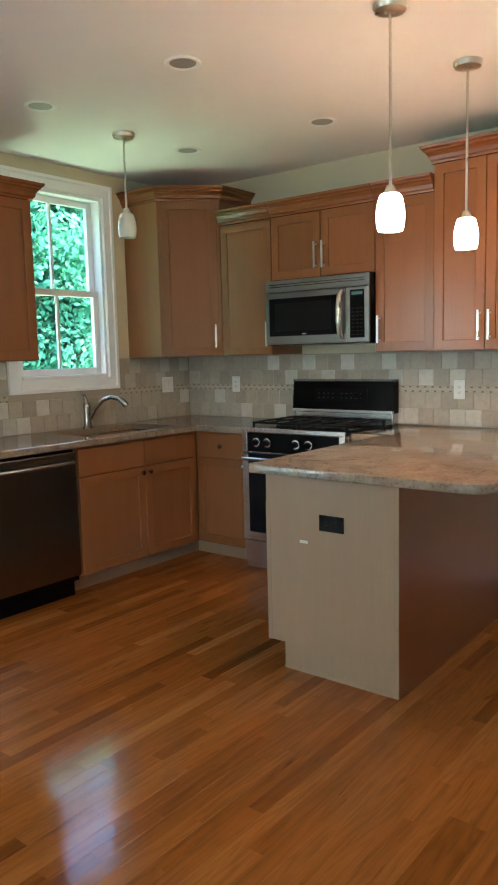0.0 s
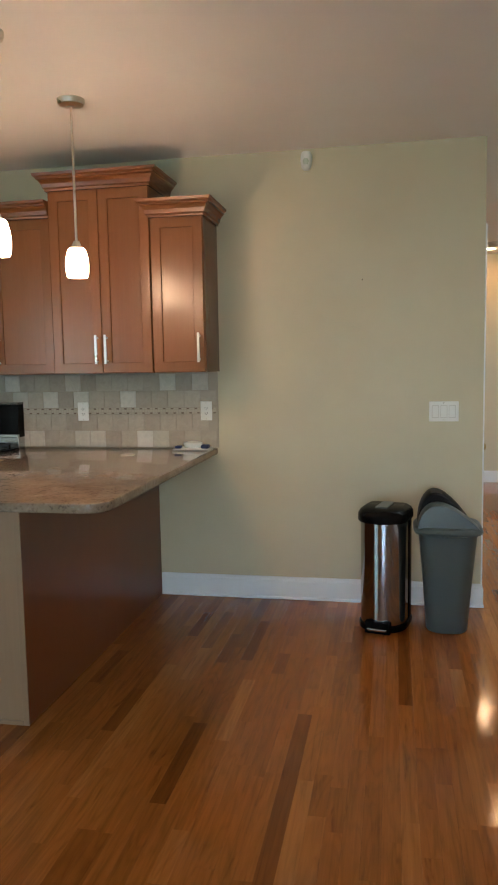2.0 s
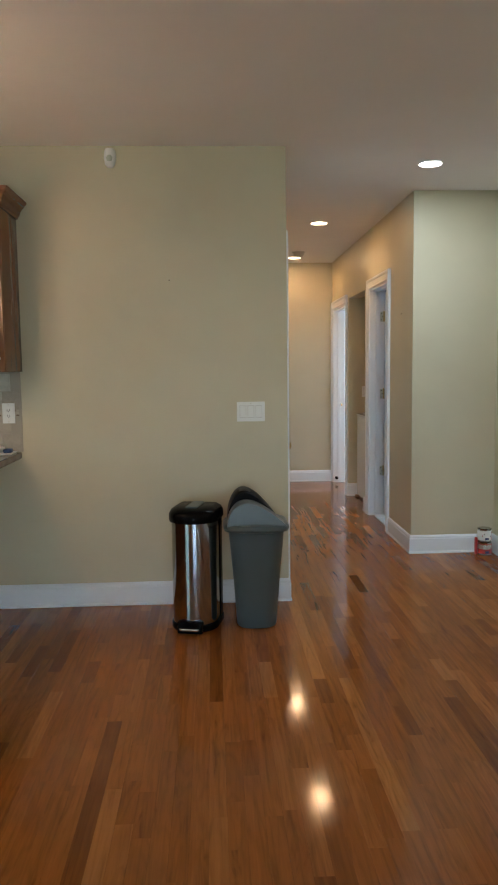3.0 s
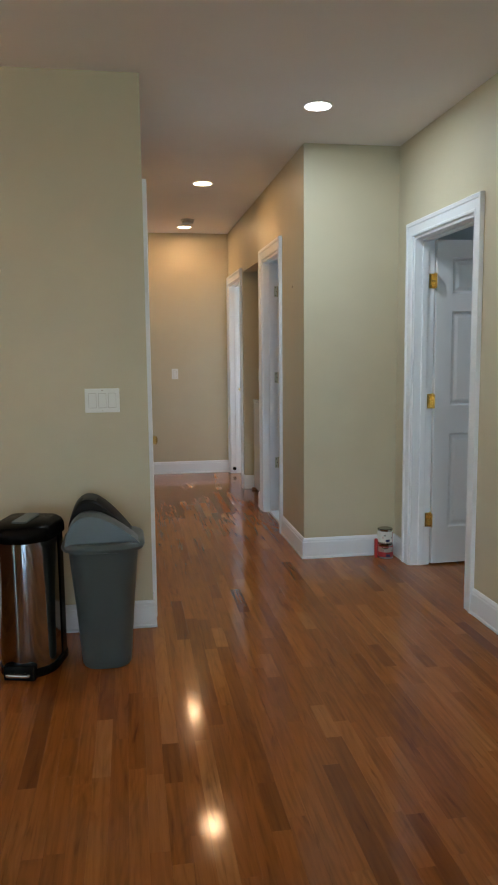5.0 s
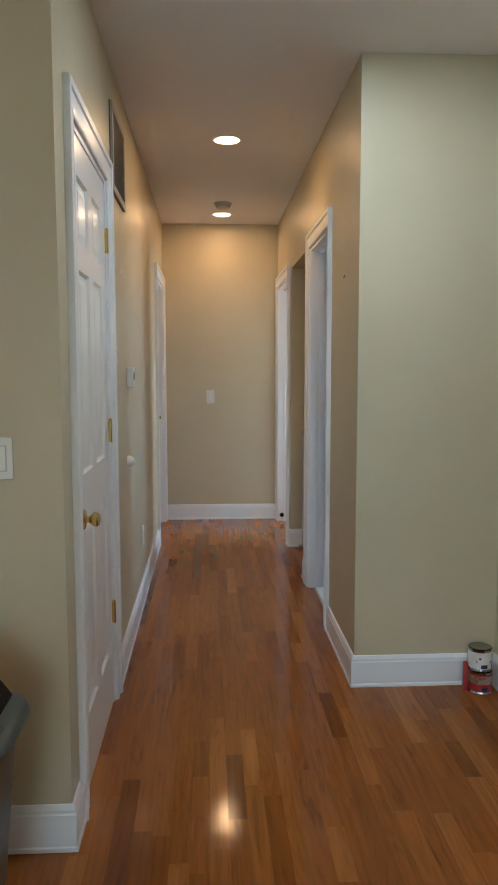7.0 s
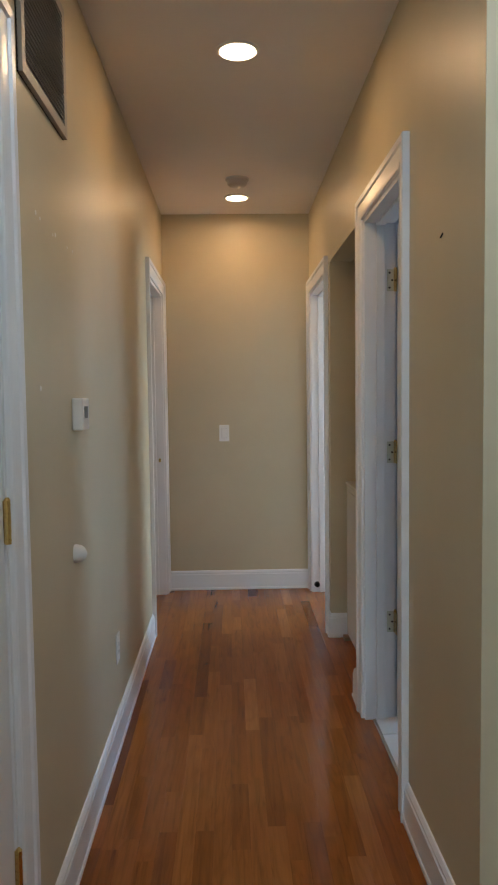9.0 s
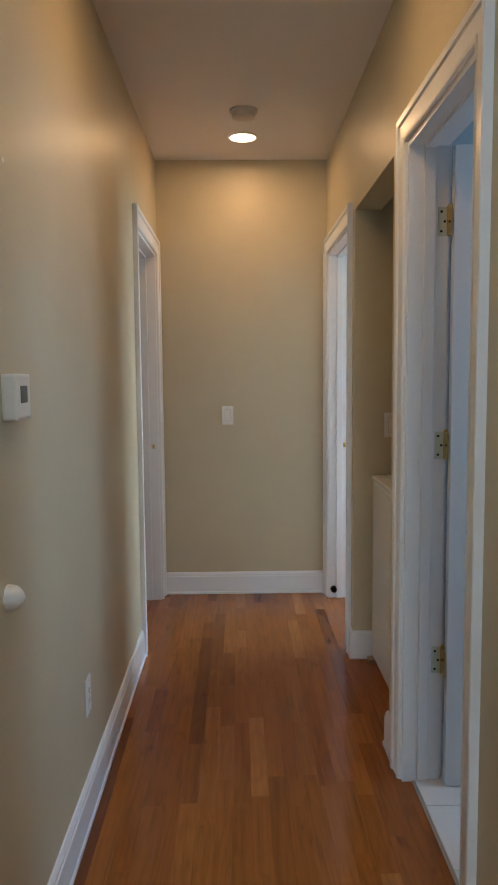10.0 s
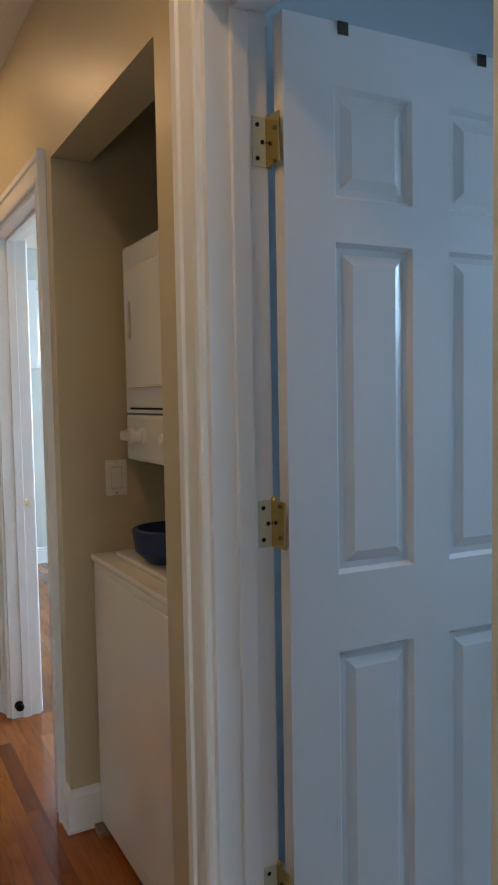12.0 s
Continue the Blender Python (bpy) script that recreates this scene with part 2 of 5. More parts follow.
def glass():
    k = Nodes("window_glass")
    k.set("Base Color", (1, 1, 1)).set("Roughness", 0.0).set("Transmission Weight", 1.0).set("IOR", 1.01)
    return k.m


M["granite"], M["tile"], M["leaf"], M["glass"] = granite(), stone_tile(), leaf(), glass()
M["grout"] = paint("grout", (0.37, 0.325, 0.265), 0.9)
M["mosaic_dark"] = paint("brown_mosaic", (0.15, 0.09, 0.06), 0.35)
M["mosaic_light"] = paint("pale_mosaic", (0.45, 0.39, 0.31), 0.45)
M["bath_tile"] = paint("white_floor_tile", (0.74, 0.75, 0.75), 0.22, 0.06, 12, 0.02)
M["bark"] = paint("bark", (0.06, 0.045, 0.03), 0.9, 0.3, 40, 0.8)
M["lawn"] = paint("lawn", (0.05, 0.10, 0.03), 0.9, 0.3, 30, 0.6)

# ---- mesh helpers ----
WORLD = {}


def box(bm, x0, x1, y0, y1, z0, z1, bevel=0.0):
    made = bmesh.ops.create_cube(bm, size=1)["verts"]
    for v in made:
        v.co = Vector(((x0 + x1) / 2 + v.co.x * (x1 - x0), (y0 + y1) / 2 + v.co.y * (y1 - y0), (z0 + z1) / 2 + v.co.z * (z1 - z0)))
    if bevel:
        edges = list({e for v in made for e in v.link_edges})
        bmesh.ops.bevel(bm, geom=edges, offset=bevel, segments=2, affect="EDGES", profile=0.6)
    return bm


def boxes(*rows, bevel=0.0):
    bm = bmesh.new()
    for row in rows:
        box(bm, *row, bevel=bevel)
    return bm


def lathe(profile, steps=32, x=0.0, y=0.0, bm=None):
    """A solid of revolution about the upright through (x, y); profile rows of radius, height."""
    bm = bm or bmesh.new()
    rings = []
    for r, z in profile:
        if r < 1e-5:
            rings.append([bm.verts.new((x, y, z))])
        else:
            rings.append([bm.verts.new((x + r * math.cos(a), y + r * math.sin(a), z)) for a in (2 * math.pi * i / steps for i in range(steps))])
    for a, b in zip(rings, rings[1:]):
        for i in range(steps):
            q = [a[i % len(a)], a[(i + 1) % len(a)], b[(i + 1) % len(b)], b[i % len(b)]]
            q = [v for n, v in enumerate(q) if v not in q[:n]]
            if len(q) > 2:
                bm.faces.new(q)
    return bm


def tube(points, radius, steps=12, bm=None):
    """A round bar along points; radius a number or one for each point."""
    bm = bm or bmesh.new()
    pts = [Vector(p) for p in points]
    radii = radius if isinstance(radius, (list, tuple)) else [radius] * len(pts)
    side, rings = None, []
    for i, p in enumerate(pts):
        d = (pts[min(i + 1, len(pts) - 1)] - pts[max(i - 1, 0)]).normalized()
        side = (side if side is not None else (Vector((0, 0, 1)) if abs(d.z) < 0.9 else Vector((1, 0, 0))))
        side = (side - d * side.dot(d)).normalized()
        up = d.cross(side)
        rings.append([bm.verts.new(p + radii[i] * (math.cos(a) * side + math.sin(a) * up)) for a in (2 * math.pi * k / steps for k in range(steps))])
    for a, b in zip(rings, rings[1:]):
        for i in range(steps):
            bm.faces.new((a[i], a[(i + 1) % steps], b[(i + 1) % steps], b[i]))
    bm.faces.new(rings[0])
    bm.faces.new(rings[-1])
    return bm


def sweep(path, profile, z=0.0, bm=None):
    """A moulding along a level path with mitred corners; profile rows of out (to the right of the way), up."""
    bm = bm or bmesh.new()
    pts = [Vector(p) for p in path]
    ways = [(b - a).normalized() for a, b in zip(pts, pts[1:])]
    rings = []
    for i, p in enumerate(pts):
        a, b = ways[max(i - 1, 0)], ways[min(i, len(ways) - 1)]
        na, nb = Vector((a.y, -a.x)), Vector((b.y, -b.x))
        m = (na + nb) / (1 + na.dot(nb))
        rings.append([bm.verts.new((p.x + m.x * o, p.y + m.y * o, z + u)) for o, u in profile])
    k = len(profile)
    for a, b in zip(rings, rings[1:]):
        for i in range(k):
            bm.faces.new((a[i], a[(i + 1) % k], b[(i + 1) % k], b[i]))
    bm.faces.new(rings[0])
    bm.faces.new(rings[-1])
    return bm


def prism(outline, z0, z1, bevel=0.0, segments=3):
    """An upright prism over a plan outline."""
    bm = bmesh.new()
    low = [bm.verts.new((x, y, z0)) for x, y in outline]
    high = [bm.verts.new((x, y, z1)) for x, y in outline]
    n = len(low)
    bm.faces.new(low)
    bm.faces.new(high)
    for i in range(n):
        bm.faces.new((low[i], low[(i + 1) % n], high[(i + 1) % n], high[i]))
    bmesh.ops.recalc_face_normals(bm, faces=bm.faces[:])
    if bevel:
        edges = [e for e in bm.edges if abs(e.verts[0].co.z - e.verts[1].co.z) < 1e-6]
        bmesh.ops.bevel(bm, geom=edges, offset=bevel, segments=segments, affect="EDGES", profile=0.5)
    return bm


def rounded(x0, x1, y0, y1, r, steps=6):
    """The plan outline of a rectangle with round corners."""
    out = []
    for cx, cy, a in ((x1 - r, y1 - r, 0), (x0 + r, y1 - r, 90), (x0 + r, y0 + r, 180), (x1 - r, y0 + r, 270)):
        out += [(cx + r * math.cos(radians(a + 90 * i / steps)), cy + r * math.sin(radians(a + 90 * i / steps))) for i in range(steps + 1)]
    return out


def loft(rings):
    """A skin through plan outlines of equal count at given heights, closed at both ends."""
    bm = bmesh.new()
    made = [[bm.verts.new((x, y, z)) for x, y in ring] for ring, z in rings]
    n = len(made[0])
    for a, b in zip(made, made[1:]):
        for i in range(n):
            bm.faces.new((a[i], a[(i + 1) % n], b[(i + 1) % n], b[i]))
    bm.faces.new(made[0])
    bm.faces.new(made[-1])
    return bm


def thing(name, where, label, category, group="", kind="", world=True):
    ob = new(name)
    ob.location = where
    ob.empty_display_size = 0.1
    if world:
        WORLD[ob.name] = Vector(where)
    return tagged(ob, label, category, group, kind)


def part(name, bm, material, parent=None, label="", m=None, smooth=False, kind=""):
    """One mesh object under a thing or a part. Under a thing made with world=True the mesh is given in the world's metres."""
    root = parent
    while root is not None and root.parent is not None:
        root = root.parent
    if root is not None and root.name in WORLD and m is None:
        bmesh.ops.translate(bm, verts=bm.verts[:], vec=-WORLD[root.name])
    bmesh.ops.recalc_face_normals(bm, faces=bm.faces[:])
    data = bpy.data.meshes.new(name)
    bm.to_mesh(data)
    bm.free()
    data.materials.append(M[material])
    if smooth:
        data.polygons.foreach_set("use_smooth", [True] * len(data.polygons))
        data.set_sharp_from_angle(angle=radians(35))
    ob = new(name, data)
    if parent is not None:
        ob.parent = parent
    if m is not None:
        ob.matrix_basis = m
    return tagged(ob, label, kind=kind)


def solid(name, bm, material, label, category, kind="", smooth=False, group=""):
    """A thing, or a piece of the setting, that is one mesh in the world's metres."""
    ob = part(name, bm, material, smooth=smooth)
    return tagged(ob, label, category, group, kind)


def cells(us, vs, keep, place):
    """One closed skin over the kept cells of a grid in u and v, two layers thick; place(u, v, layer) gives the point."""
    bm, made = bmesh.new(), {}

    def vert(i, j, k):
        if (i, j, k) not in made:
            made[i, j, k] = bm.verts.new(place(us[i], vs[j], k))
        return made[i, j, k]

    kept = {(i, j) for i in range(len(us) - 1) for j in range(len(vs) - 1) if keep((us[i] + us[i + 1]) / 2, (vs[j] + vs[j + 1]) / 2)}
    for i, j in kept:
        ring = [(i, j), (i + 1, j), (i + 1, j + 1), (i, j + 1)]
        for k in (0, 1):
            bm.faces.new([vert(p, q, k) for p, q in ring])
        for n, beside in enumerate(((i, j - 1), (i + 1, j), (i, j + 1), (i - 1, j))):
            if beside not in kept:
                (p, q), (r, s) = ring[n], ring[(n + 1) % 4]
                bm.faces.new((vert(p, q, 0), vert(r, s, 0), vert(r, s, 1), vert(p, q, 1)))
    return bm


def wall_rows(axis, at, lo, hi, holes, top=CEIL):
    """Boxes of a wall in the plane axis = at .. at + T with openings (from, to, sill, head)."""
    us = sorted({lo, hi, *(u for h in holes for u in h[:2])})
    vs = sorted({0.0, top, *(v for h in holes for v in h[2:])})

    def keep(u, v):
        return not any(p < u < q and r < v < s for p, q, r, s in holes)

    if axis == "x":
        return cells(us, vs, keep, lambda u, v, k: (at + k * T, u, v))
    return cells(us, vs, keep, lambda u, v, k: (u, at + k * T, v))


# ---- the setting ----
BASE = [(0, 0), (0.018, 0), (0.018, 0.012), (0.014, 0.016), (0.014, 0.108), (0.011, 0.113), (0.011, 0.122), (0.005, 0.134), (0, 0.136)]
D1 = (5.085, 5.828, 0, 2.09)      # closed door, hall's left side
D2 = (8.55, 9.385, 0, 2.055)     # far doorway, hall's left side
D3 = (6.665, 7.352, 0, 2.075)    # bathroom
LAU = (7.572, 8.415, 0, 2.095)   # laundry recess
D4 = (8.565, 9.385, 0, 2.055)    # far doorway, hall's right side
D5 = (4.83, 5.635, 0, 2.02)      # bedroom
WIN = (3.325, 4.045, 1.25, 2.445)
GLW = (-1.5, 0.3, 0.12, 2.2)
GLZ = (-0.55, 2.05, 0.12, 2.2)

WL = "smooth wall painted in olive tan"
solid("wall_north", wall_rows("y", NORTH, WEST - T, HALL_L, []), "wall", WL, "wall", "structure")
solid("wall_west", wall_rows("x", WEST - T, SOUTH - T, NORTH, [GLW, WIN]), "wall", WL + " with a window over the sink", "wall", "structure")
solid("wall_east", wall_rows("x", EAST, SOUTH - T, JUT, [D5]), "wall", WL + " with a bedroom doorway", "wall", "structure")
solid("wall_jut", wall_rows("y", JUT, HALL_R + T, EAST + T, []), "wall", WL + " beside the hallway", "wall", "structure")
solid("wall_hall_left", wall_rows("x", HALL_L - T, NORTH + T, HALL_END, [D1, D2]), "wall", WL + " along the hallway", "wall", "structure")
solid("wall_hall_right", wall_rows("x", HALL_R, JUT, HALL_END, [D3, LAU, D4]), "wall", WL + " with three openings", "wall", "structure")
solid("wall_hall_end", wall_rows("y", HALL_END, -1.5, 2.248, []), "wall", WL + " closing the hallway", "wall", "structure")
solid("wall_south", wall_rows("y", SOUTH - T, WEST, EAST, [GLZ]), "wall", WL + " with a wide glazed opening", "wall", "structure")

# rooms seen through the doorways
solid("wall_bath_far", boxes((2.248, 4.32, 7.47, 7.56, 0, CEIL)), "wall_bath", "pale blue bathroom wall", "wall", "structure")
solid("wall_bath_east", boxes((4.2, 4.32, 6.025, 7.47, 0, CEIL)), "wall_bath", "pale blue bathroom wall", "wall", "structure")
solid("wall_bath_near", boxes((2.87, 4.32, 5.9, 6.02, 0, CEIL), (2.252, 2.87, 6.026, 6.05, 0, CEIL)), "wall_bath", "pale blue bathroom wall", "wall", "structure")
solid("wall_laundry_back", boxes((3.06, 3.15, 7.56, 8.53, 0, CEIL)), "wall", "olive tan back wall of the laundry recess", "wall", "structure")
solid("wall_laundry_far", boxes((2.248, 3.06, 8.418, 8.53, 0, CEIL)), "wall", "olive tan side wall of the laundry recess", "wall", "structure")
solid("wall_end_room", boxes((5.2, 5.3, 8.53, 12.4, 0, 0.9), (5.2, 5.3, 8.53, 9.25, 0.9, CEIL), (5.2, 5.3, 10.55, 12.4, 0.9, CEIL), (5.2, 5.3, 9.25, 10.55, 2.2, CEIL),
      (2.15, 5.3, 12.4, 12.5, 0, 1.70), (2.15, 2.99, 12.4, 12.5, 1.70, 2.28), (3.85, 5.3, 12.4, 12.5, 1.70, 2.28), (2.15, 5.3, 12.4, 12.5, 2.28, CEIL), (3.15, 5.2, 8.43, 8.53, 0, CEIL), (2.148, 2.248, 9.61, 12.4, 0, CEIL)), "wall_room", "pale wall of the far bedroom", "wall", "structure")
solid("wall_left_room", boxes((-1.5, -1.4, 7.6, 9.49, 0, CEIL), (-1.4, 0.995, 7.6, 7.7, 0, CEIL)), "wall_room", "pale wall of a side room", "wall", "structure")
solid("wall_bedroom", boxes((5.5, 5.6, 2.0, 5.9, 0, CEIL), (2.87, 5.5, 2.0, 2.1, 0, CEIL), (4.32, 5.5, 5.9, 6.0, 0, CEIL)), "wall_room", "pale wall of the bedroom", "wall", "structure")
solid("ceiling", boxes((WEST - T, 5.6, SOUTH - T, 12.5, CEIL, CEIL + 0.12)), "ceiling", "off-white painted flat ceiling", "ceiling", "structure")
solid("ground", boxes((-60, 60, -60, 60, -0.9, -0.6)), "lawn", "green lawn outside the house", "ground", "structure")


def baseboards():
    runs = [
        [(-0.785, NORTH), (HALL_L, NORTH), (HALL_L, D1[0] - 0.08)],
        [(HALL_L, D1[1] + 0.08), (HALL_L, D2[0] - 0.09)],
        [(HALL_L, HALL_END), (HALL_R, HALL_END)],
        [(HALL_R, D4[0] - 0.09), (HALL_R, LAU[1]), (2.248, LAU[1]), (2.6, LAU[1])],
        [(HALL_R + 0.1, LAU[0]), (HALL_R, LAU[0]), (HALL_R, D3[1] + 0.085)],
        [(HALL_R, D3[0] - 0.085), (HALL_R, JUT), (EAST, JUT), (EAST, D5[1] + 0.085)],
        [(EAST, D5[0] - 0.085), (EAST, SOUTH)],
        [(2.248, 12.4), (5.2, 12.4), (5.2, 8.53)],
        [(2.248, 7.47), (4.2, 7.47)],
    ]
    for run in runs:
        solid("baseboard", sweep(run, BASE), "trim", "white painted baseboard with a moulded top", "baseboard", "structure")


baseboards()


CASING = ((0.0, 0.0), (0.0, 0.011), (0.004, 0.015), (0.014, 0.017), (0.018, 0.014), (0.060, 0.016), (0.064, 0.022), (0.082, 0.024), (0.085, 0.021), (0.085, 0.0))


def casing_x(root, face, side, y0, y1, head):
    """Moulded casing, mitred round an opening in a wall normal to x, on the face that looks to side (+1 or -1)."""
    corners = ((y0, 0.0, -1, 0), (y0, head, -1, 1), (y1, head, 1, 1), (y1, 0.0, 1, 0))
    for name, a, b in (("side_casing", 0, 1), ("head_casing", 1, 2), ("side_casing", 2, 3)):
        bm = bmesh.new()
        ends = [[bm.verts.new((face + side * out, y + dy * u, z + dz * u)) for u, out in CASING] for y, z, dy, dz in (corners[a], corners[b])]
        for i in range(len(CASING)):
            j = (i + 1) % len(CASING)
            bm.faces.new((ends[0][i], ends[0][j], ends[1][j], ends[1][i]))
        for end in ends:
            bm.faces.new(end)
        part(name, bm, "trim", root)


def jamb_x(root, x0, x1, y0, y1, head, stop):
    t = 0.016
    part("jamb", boxes((x0 - 0.002, x1 + 0.002, y0 - 0.001, y0 + t, 0, head)), "trim", root)
    part("jamb", boxes((x0 - 0.002, x1 + 0.002, y1 - t, y1 + 0.001, 0, head)), "trim", root)
    part("head_jamb", boxes((x0 - 0.002, x1 + 0.002, y0 + t, y1 - t, head - t, head + 0.001)), "trim", root)
    part("door_stop", boxes((stop, stop + 0.035, y0 + t, y0 + t + 0.011, 0, head - t), (stop, stop + 0.035, y1 - t - 0.011, y1 - t, 0, head - t),
         (stop, stop + 0.035, y0 + t + 0.011, y1 - t - 0.011, head - t - 0.011, head - t), bevel=0.002), "trim", root)


def six_panel_leaf(root, w, h, m, bands=None):
    """A moulded six-panel leaf: x from the hinge, y through its thickness of 35 mm, z up."""
    d, s = 0.035, 0.105
    mid0, mid1 = w / 2 - 0.045, w / 2 + 0.045
    bands = bands or [(0.235, 0.235 + 0.31 * h), (0.235 + 0.31 * h + 0.15, 0.835 * h - 0.06), (0.835 * h + 0.02, h - 0.115)]
    rows = [(0, s, 0, d, 0, h), (w - s, w, 0, d, 0, h)] + [(mid0, mid1, 0, d, z0, z1) for z0, z1 in bands]
    zs = [0] + [z for b in bands for z in b] + [h]
    for z0, z1 in zip(zs[::2], zs[1::2]):
        rows.append((s, w - s, 0, d, z0, z1))
    leaf_ob = part("leaf", boxes(*rows), "door", root, "white moulded six-panel door leaf", m)
    for z0, z1 in bands:
        for x0, x1 in ((s, mid0), (mid1, w - s)):
            bm = bmesh.new()
            for y, sign in ((0, 1), (d, -1)):
                rings = []
                for inset, deep in ((0, 0.0002), (0.008, 0.010), (0.020, 0.010), (0.040, 0.003)):
                    rings.append([bm.verts.new((x, y + sign * deep, z)) for x, z in
                                  ((x0 + inset, z0 + inset), (x1 - inset, z0 + inset), (x1 - inset, z1 - inset), (x0 + inset, z1 - inset))])
                for a, b in zip(rings, rings[1:]):
                    for i in range(4):
                        bm.faces.new((a[i], a[(i + 1) % 4], b[(i + 1) % 4], b[i]))
                bm.faces.new(rings[-1])
            part("panel", bm, "door", leaf_ob, m=Matrix.Identity(4))
    return leaf_ob


def hinge(root, x, y, z, jamb_side, dx, plate="brass", leaf_plate=False):
    """A brass butt hinge: a knuckle at (x, y) and two leaves."""
    bm = tube([(x, y, z - 0.045), (x, y, z + 0.045)], 0.0065, 10)
    for i in range(-2, 3):
        tube([(x, y, z + i * 0.018 - 0.0015), (x, y, z + i * 0.018 + 0.0015)], 0.0072, 10, bm)
    tube([(x, y, z + 0.045), (x, y, z + 0.051)], [0.0075, 0.003], 10, bm)
    part("hinge_knuckle", bm, "brass", root, "brass hinge knuckle", smooth=True)
    bm = boxes((min(x, x + dx), max(x, x + dx), y + jamb_side - 0.0012, y + jamb_side + 0.0012, z - 0.044, z + 0.044))
    part("hinge_plate", bm, plate, root, "flat hinge plate")
    if leaf_plate:
        part("hinge_leaf", boxes((x - 0.0055, x - 0.003, y - 0.046, y - 0.002, z - 0.044, z + 0.044), bevel=0.0008), "brass", root, "polished brass hinge leaf")
    for k in (-0.03, 0.0, 0.03):
        part("screw", tube([(x + dx * (0.7 if k else 0.4), y + jamb_side - 0.0026, z + k), (x + dx * (0.7 if k else 0.4), y + jamb_side + 0.0026, z + k)], 0.0042, 8), "iron", root)


def knob(root, x, y, z, side, material="brass"):
    """A round door knob standing out along x."""
    bm = bmesh.new()
    tube([(x, y, z), (x + side * 0.006, y, z), (x + side * 0.010, y, z)], [0.032, 0.032, 0.026], 20, bm)
    tube([(x + side * q, y, z) for q in (0.008, 0.022, 0.027, 0.035, 0.045, 0.052, 0.055)], [0.010, 0.010, 0.016, 0.0225, 0.0235, 0.017, 0.007], 20, bm)
    part("knob", bm, material, root, "round polished brass knob", smooth=True)


def doorway(name, label, x0, x1, hole, stop, where):
    y0, y1, _, head = hole
    root = thing(name, where, label, "door", kind="structure")
    casing_x(root, x1, 1, y0, y1, head)
    casing_x(root, x0, -1, y0, y1, head)
    jamb_x(root, x0, x1, y0, y1, head, stop)
    return root


door_1 = doorway("door_1", "closed white six-panel door with brass hinges in white casing", HALL_L - T, HALL_L, D1, HALL_L - 0.09, (HALL_L, 5.43, 0))
six_panel_leaf(door_1, 0.705, 2.065, Matrix.Translation((0.0, 0.0, 0.006)) @ pose(-0.037, D1[1] - 0.019 - 5.43, 0, 0, 0, -90))
for z in (0.38, 1.12, 1.855):
    hinge(door_1, HALL_L + 0.006, D1[1] - 0.016, z, 0.0, -0.03)
knob(door_1, HALL_L - 0.002, D1[0] + 0.085, 0.895, 1)

door_2 = doorway("door_2", "open doorway with white casing and brass strike", HALL_L - T, HALL_L, D2, HALL_L - 0.085, (HALL_L, 8.97, 0))
part("strike_plate", boxes((HALL_L - 0.036, HALL_L - 0.022, D2[1] - 0.0185, D2[1] - 0.015, 0.92, 0.945)), "brass", door_2, "brass strike plate")
six_panel_leaf(door_2, 0.79, 2.025, Matrix.Translation((0, 0, 0.008)) @ pose(-0.125, D2[0] + 0.02 - 8.97, 0, 0, 0, 178))

door_3 = doorway("door_3", "white six-panel bathroom door standing open on brass hinges", HALL_R, HALL_R + T, D3, HALL_R + 0.045, (HALL_R, 7.0, 0))
bath_leaf = six_panel_leaf(door_3, 0.655, 2.035, Matrix.Translation((0, 0, 0.012)) @ pose(0.127, 0.286, 0, 0, 0, -3.2))
for z in (0.42, 1.13, 1.83):
    hinge(door_3, HALL_R + T + 0.004, D3[1] - 0.018, z, 0.0012, -0.034, "frost", True)
for x in (0.125, 0.455):
    part("door_hook", boxes((x - 0.011, x + 0.011, -0.003, 0.038, 2.0352, 2.0362), (x - 0.011, x + 0.011, -0.003, -0.0004, 2.013, 2.0362)), "dark_steel", bath_leaf, "dark steel over-door hook", m=Matrix.Identity(4))

door_4 = doorway("door_4", "open doorway to a bright room with white casing", HALL_R, HALL_R + T, D4, HALL_R + 0.045, (HALL_R, 8.97, 0))
six_panel_leaf(door_4, 0.775, 2.025, Matrix.Translation((0, 0, 0.008)) @ pose(0.127, D4[0] + 0.055 - 8.97, 0, 0, 0, -3))
part("strike_plate", boxes((HALL_R + 0.085, HALL_R + 0.10, D4[1] - 0.0195, D4[1] - 0.015, 0.92, 0.945)), "brass", door_4, "brass latch plate")
part("floor_bumper", tube([(HALL_R + 0.03, D4[1] - 0.017, 0.055), (HALL_R + 0.03, D4[1] - 0.045, 0.055), (HALL_R + 0.03, D4[1] - 0.05, 0.055)], [0.02, 0.017, 0.012], 16), "black", door_4, "round black rubber bumper", smooth=True)

door_5 = doorway("door_5", "white six-panel bedroom door standing open on brass hinges", EAST, EAST + T, D5, EAST + 0.045, (EAST, 5.23, 0))
six_panel_leaf(door_5, 0.765, 1.99, Matrix.Translation((0, 0, 0.012)) @ pose(0.13, D5[1] - 0.035 - 5.23, 0, 0, 0, 2), [(0.231, 0.822), (0.997, 1.568), (1.673, 1.883)])
for z in (0.29, 1.035, 1.76):
    hinge(door_5, EAST + T + 0.004, D5[1] - 0.018, z, 0.0012, -0.034, "brass", True)

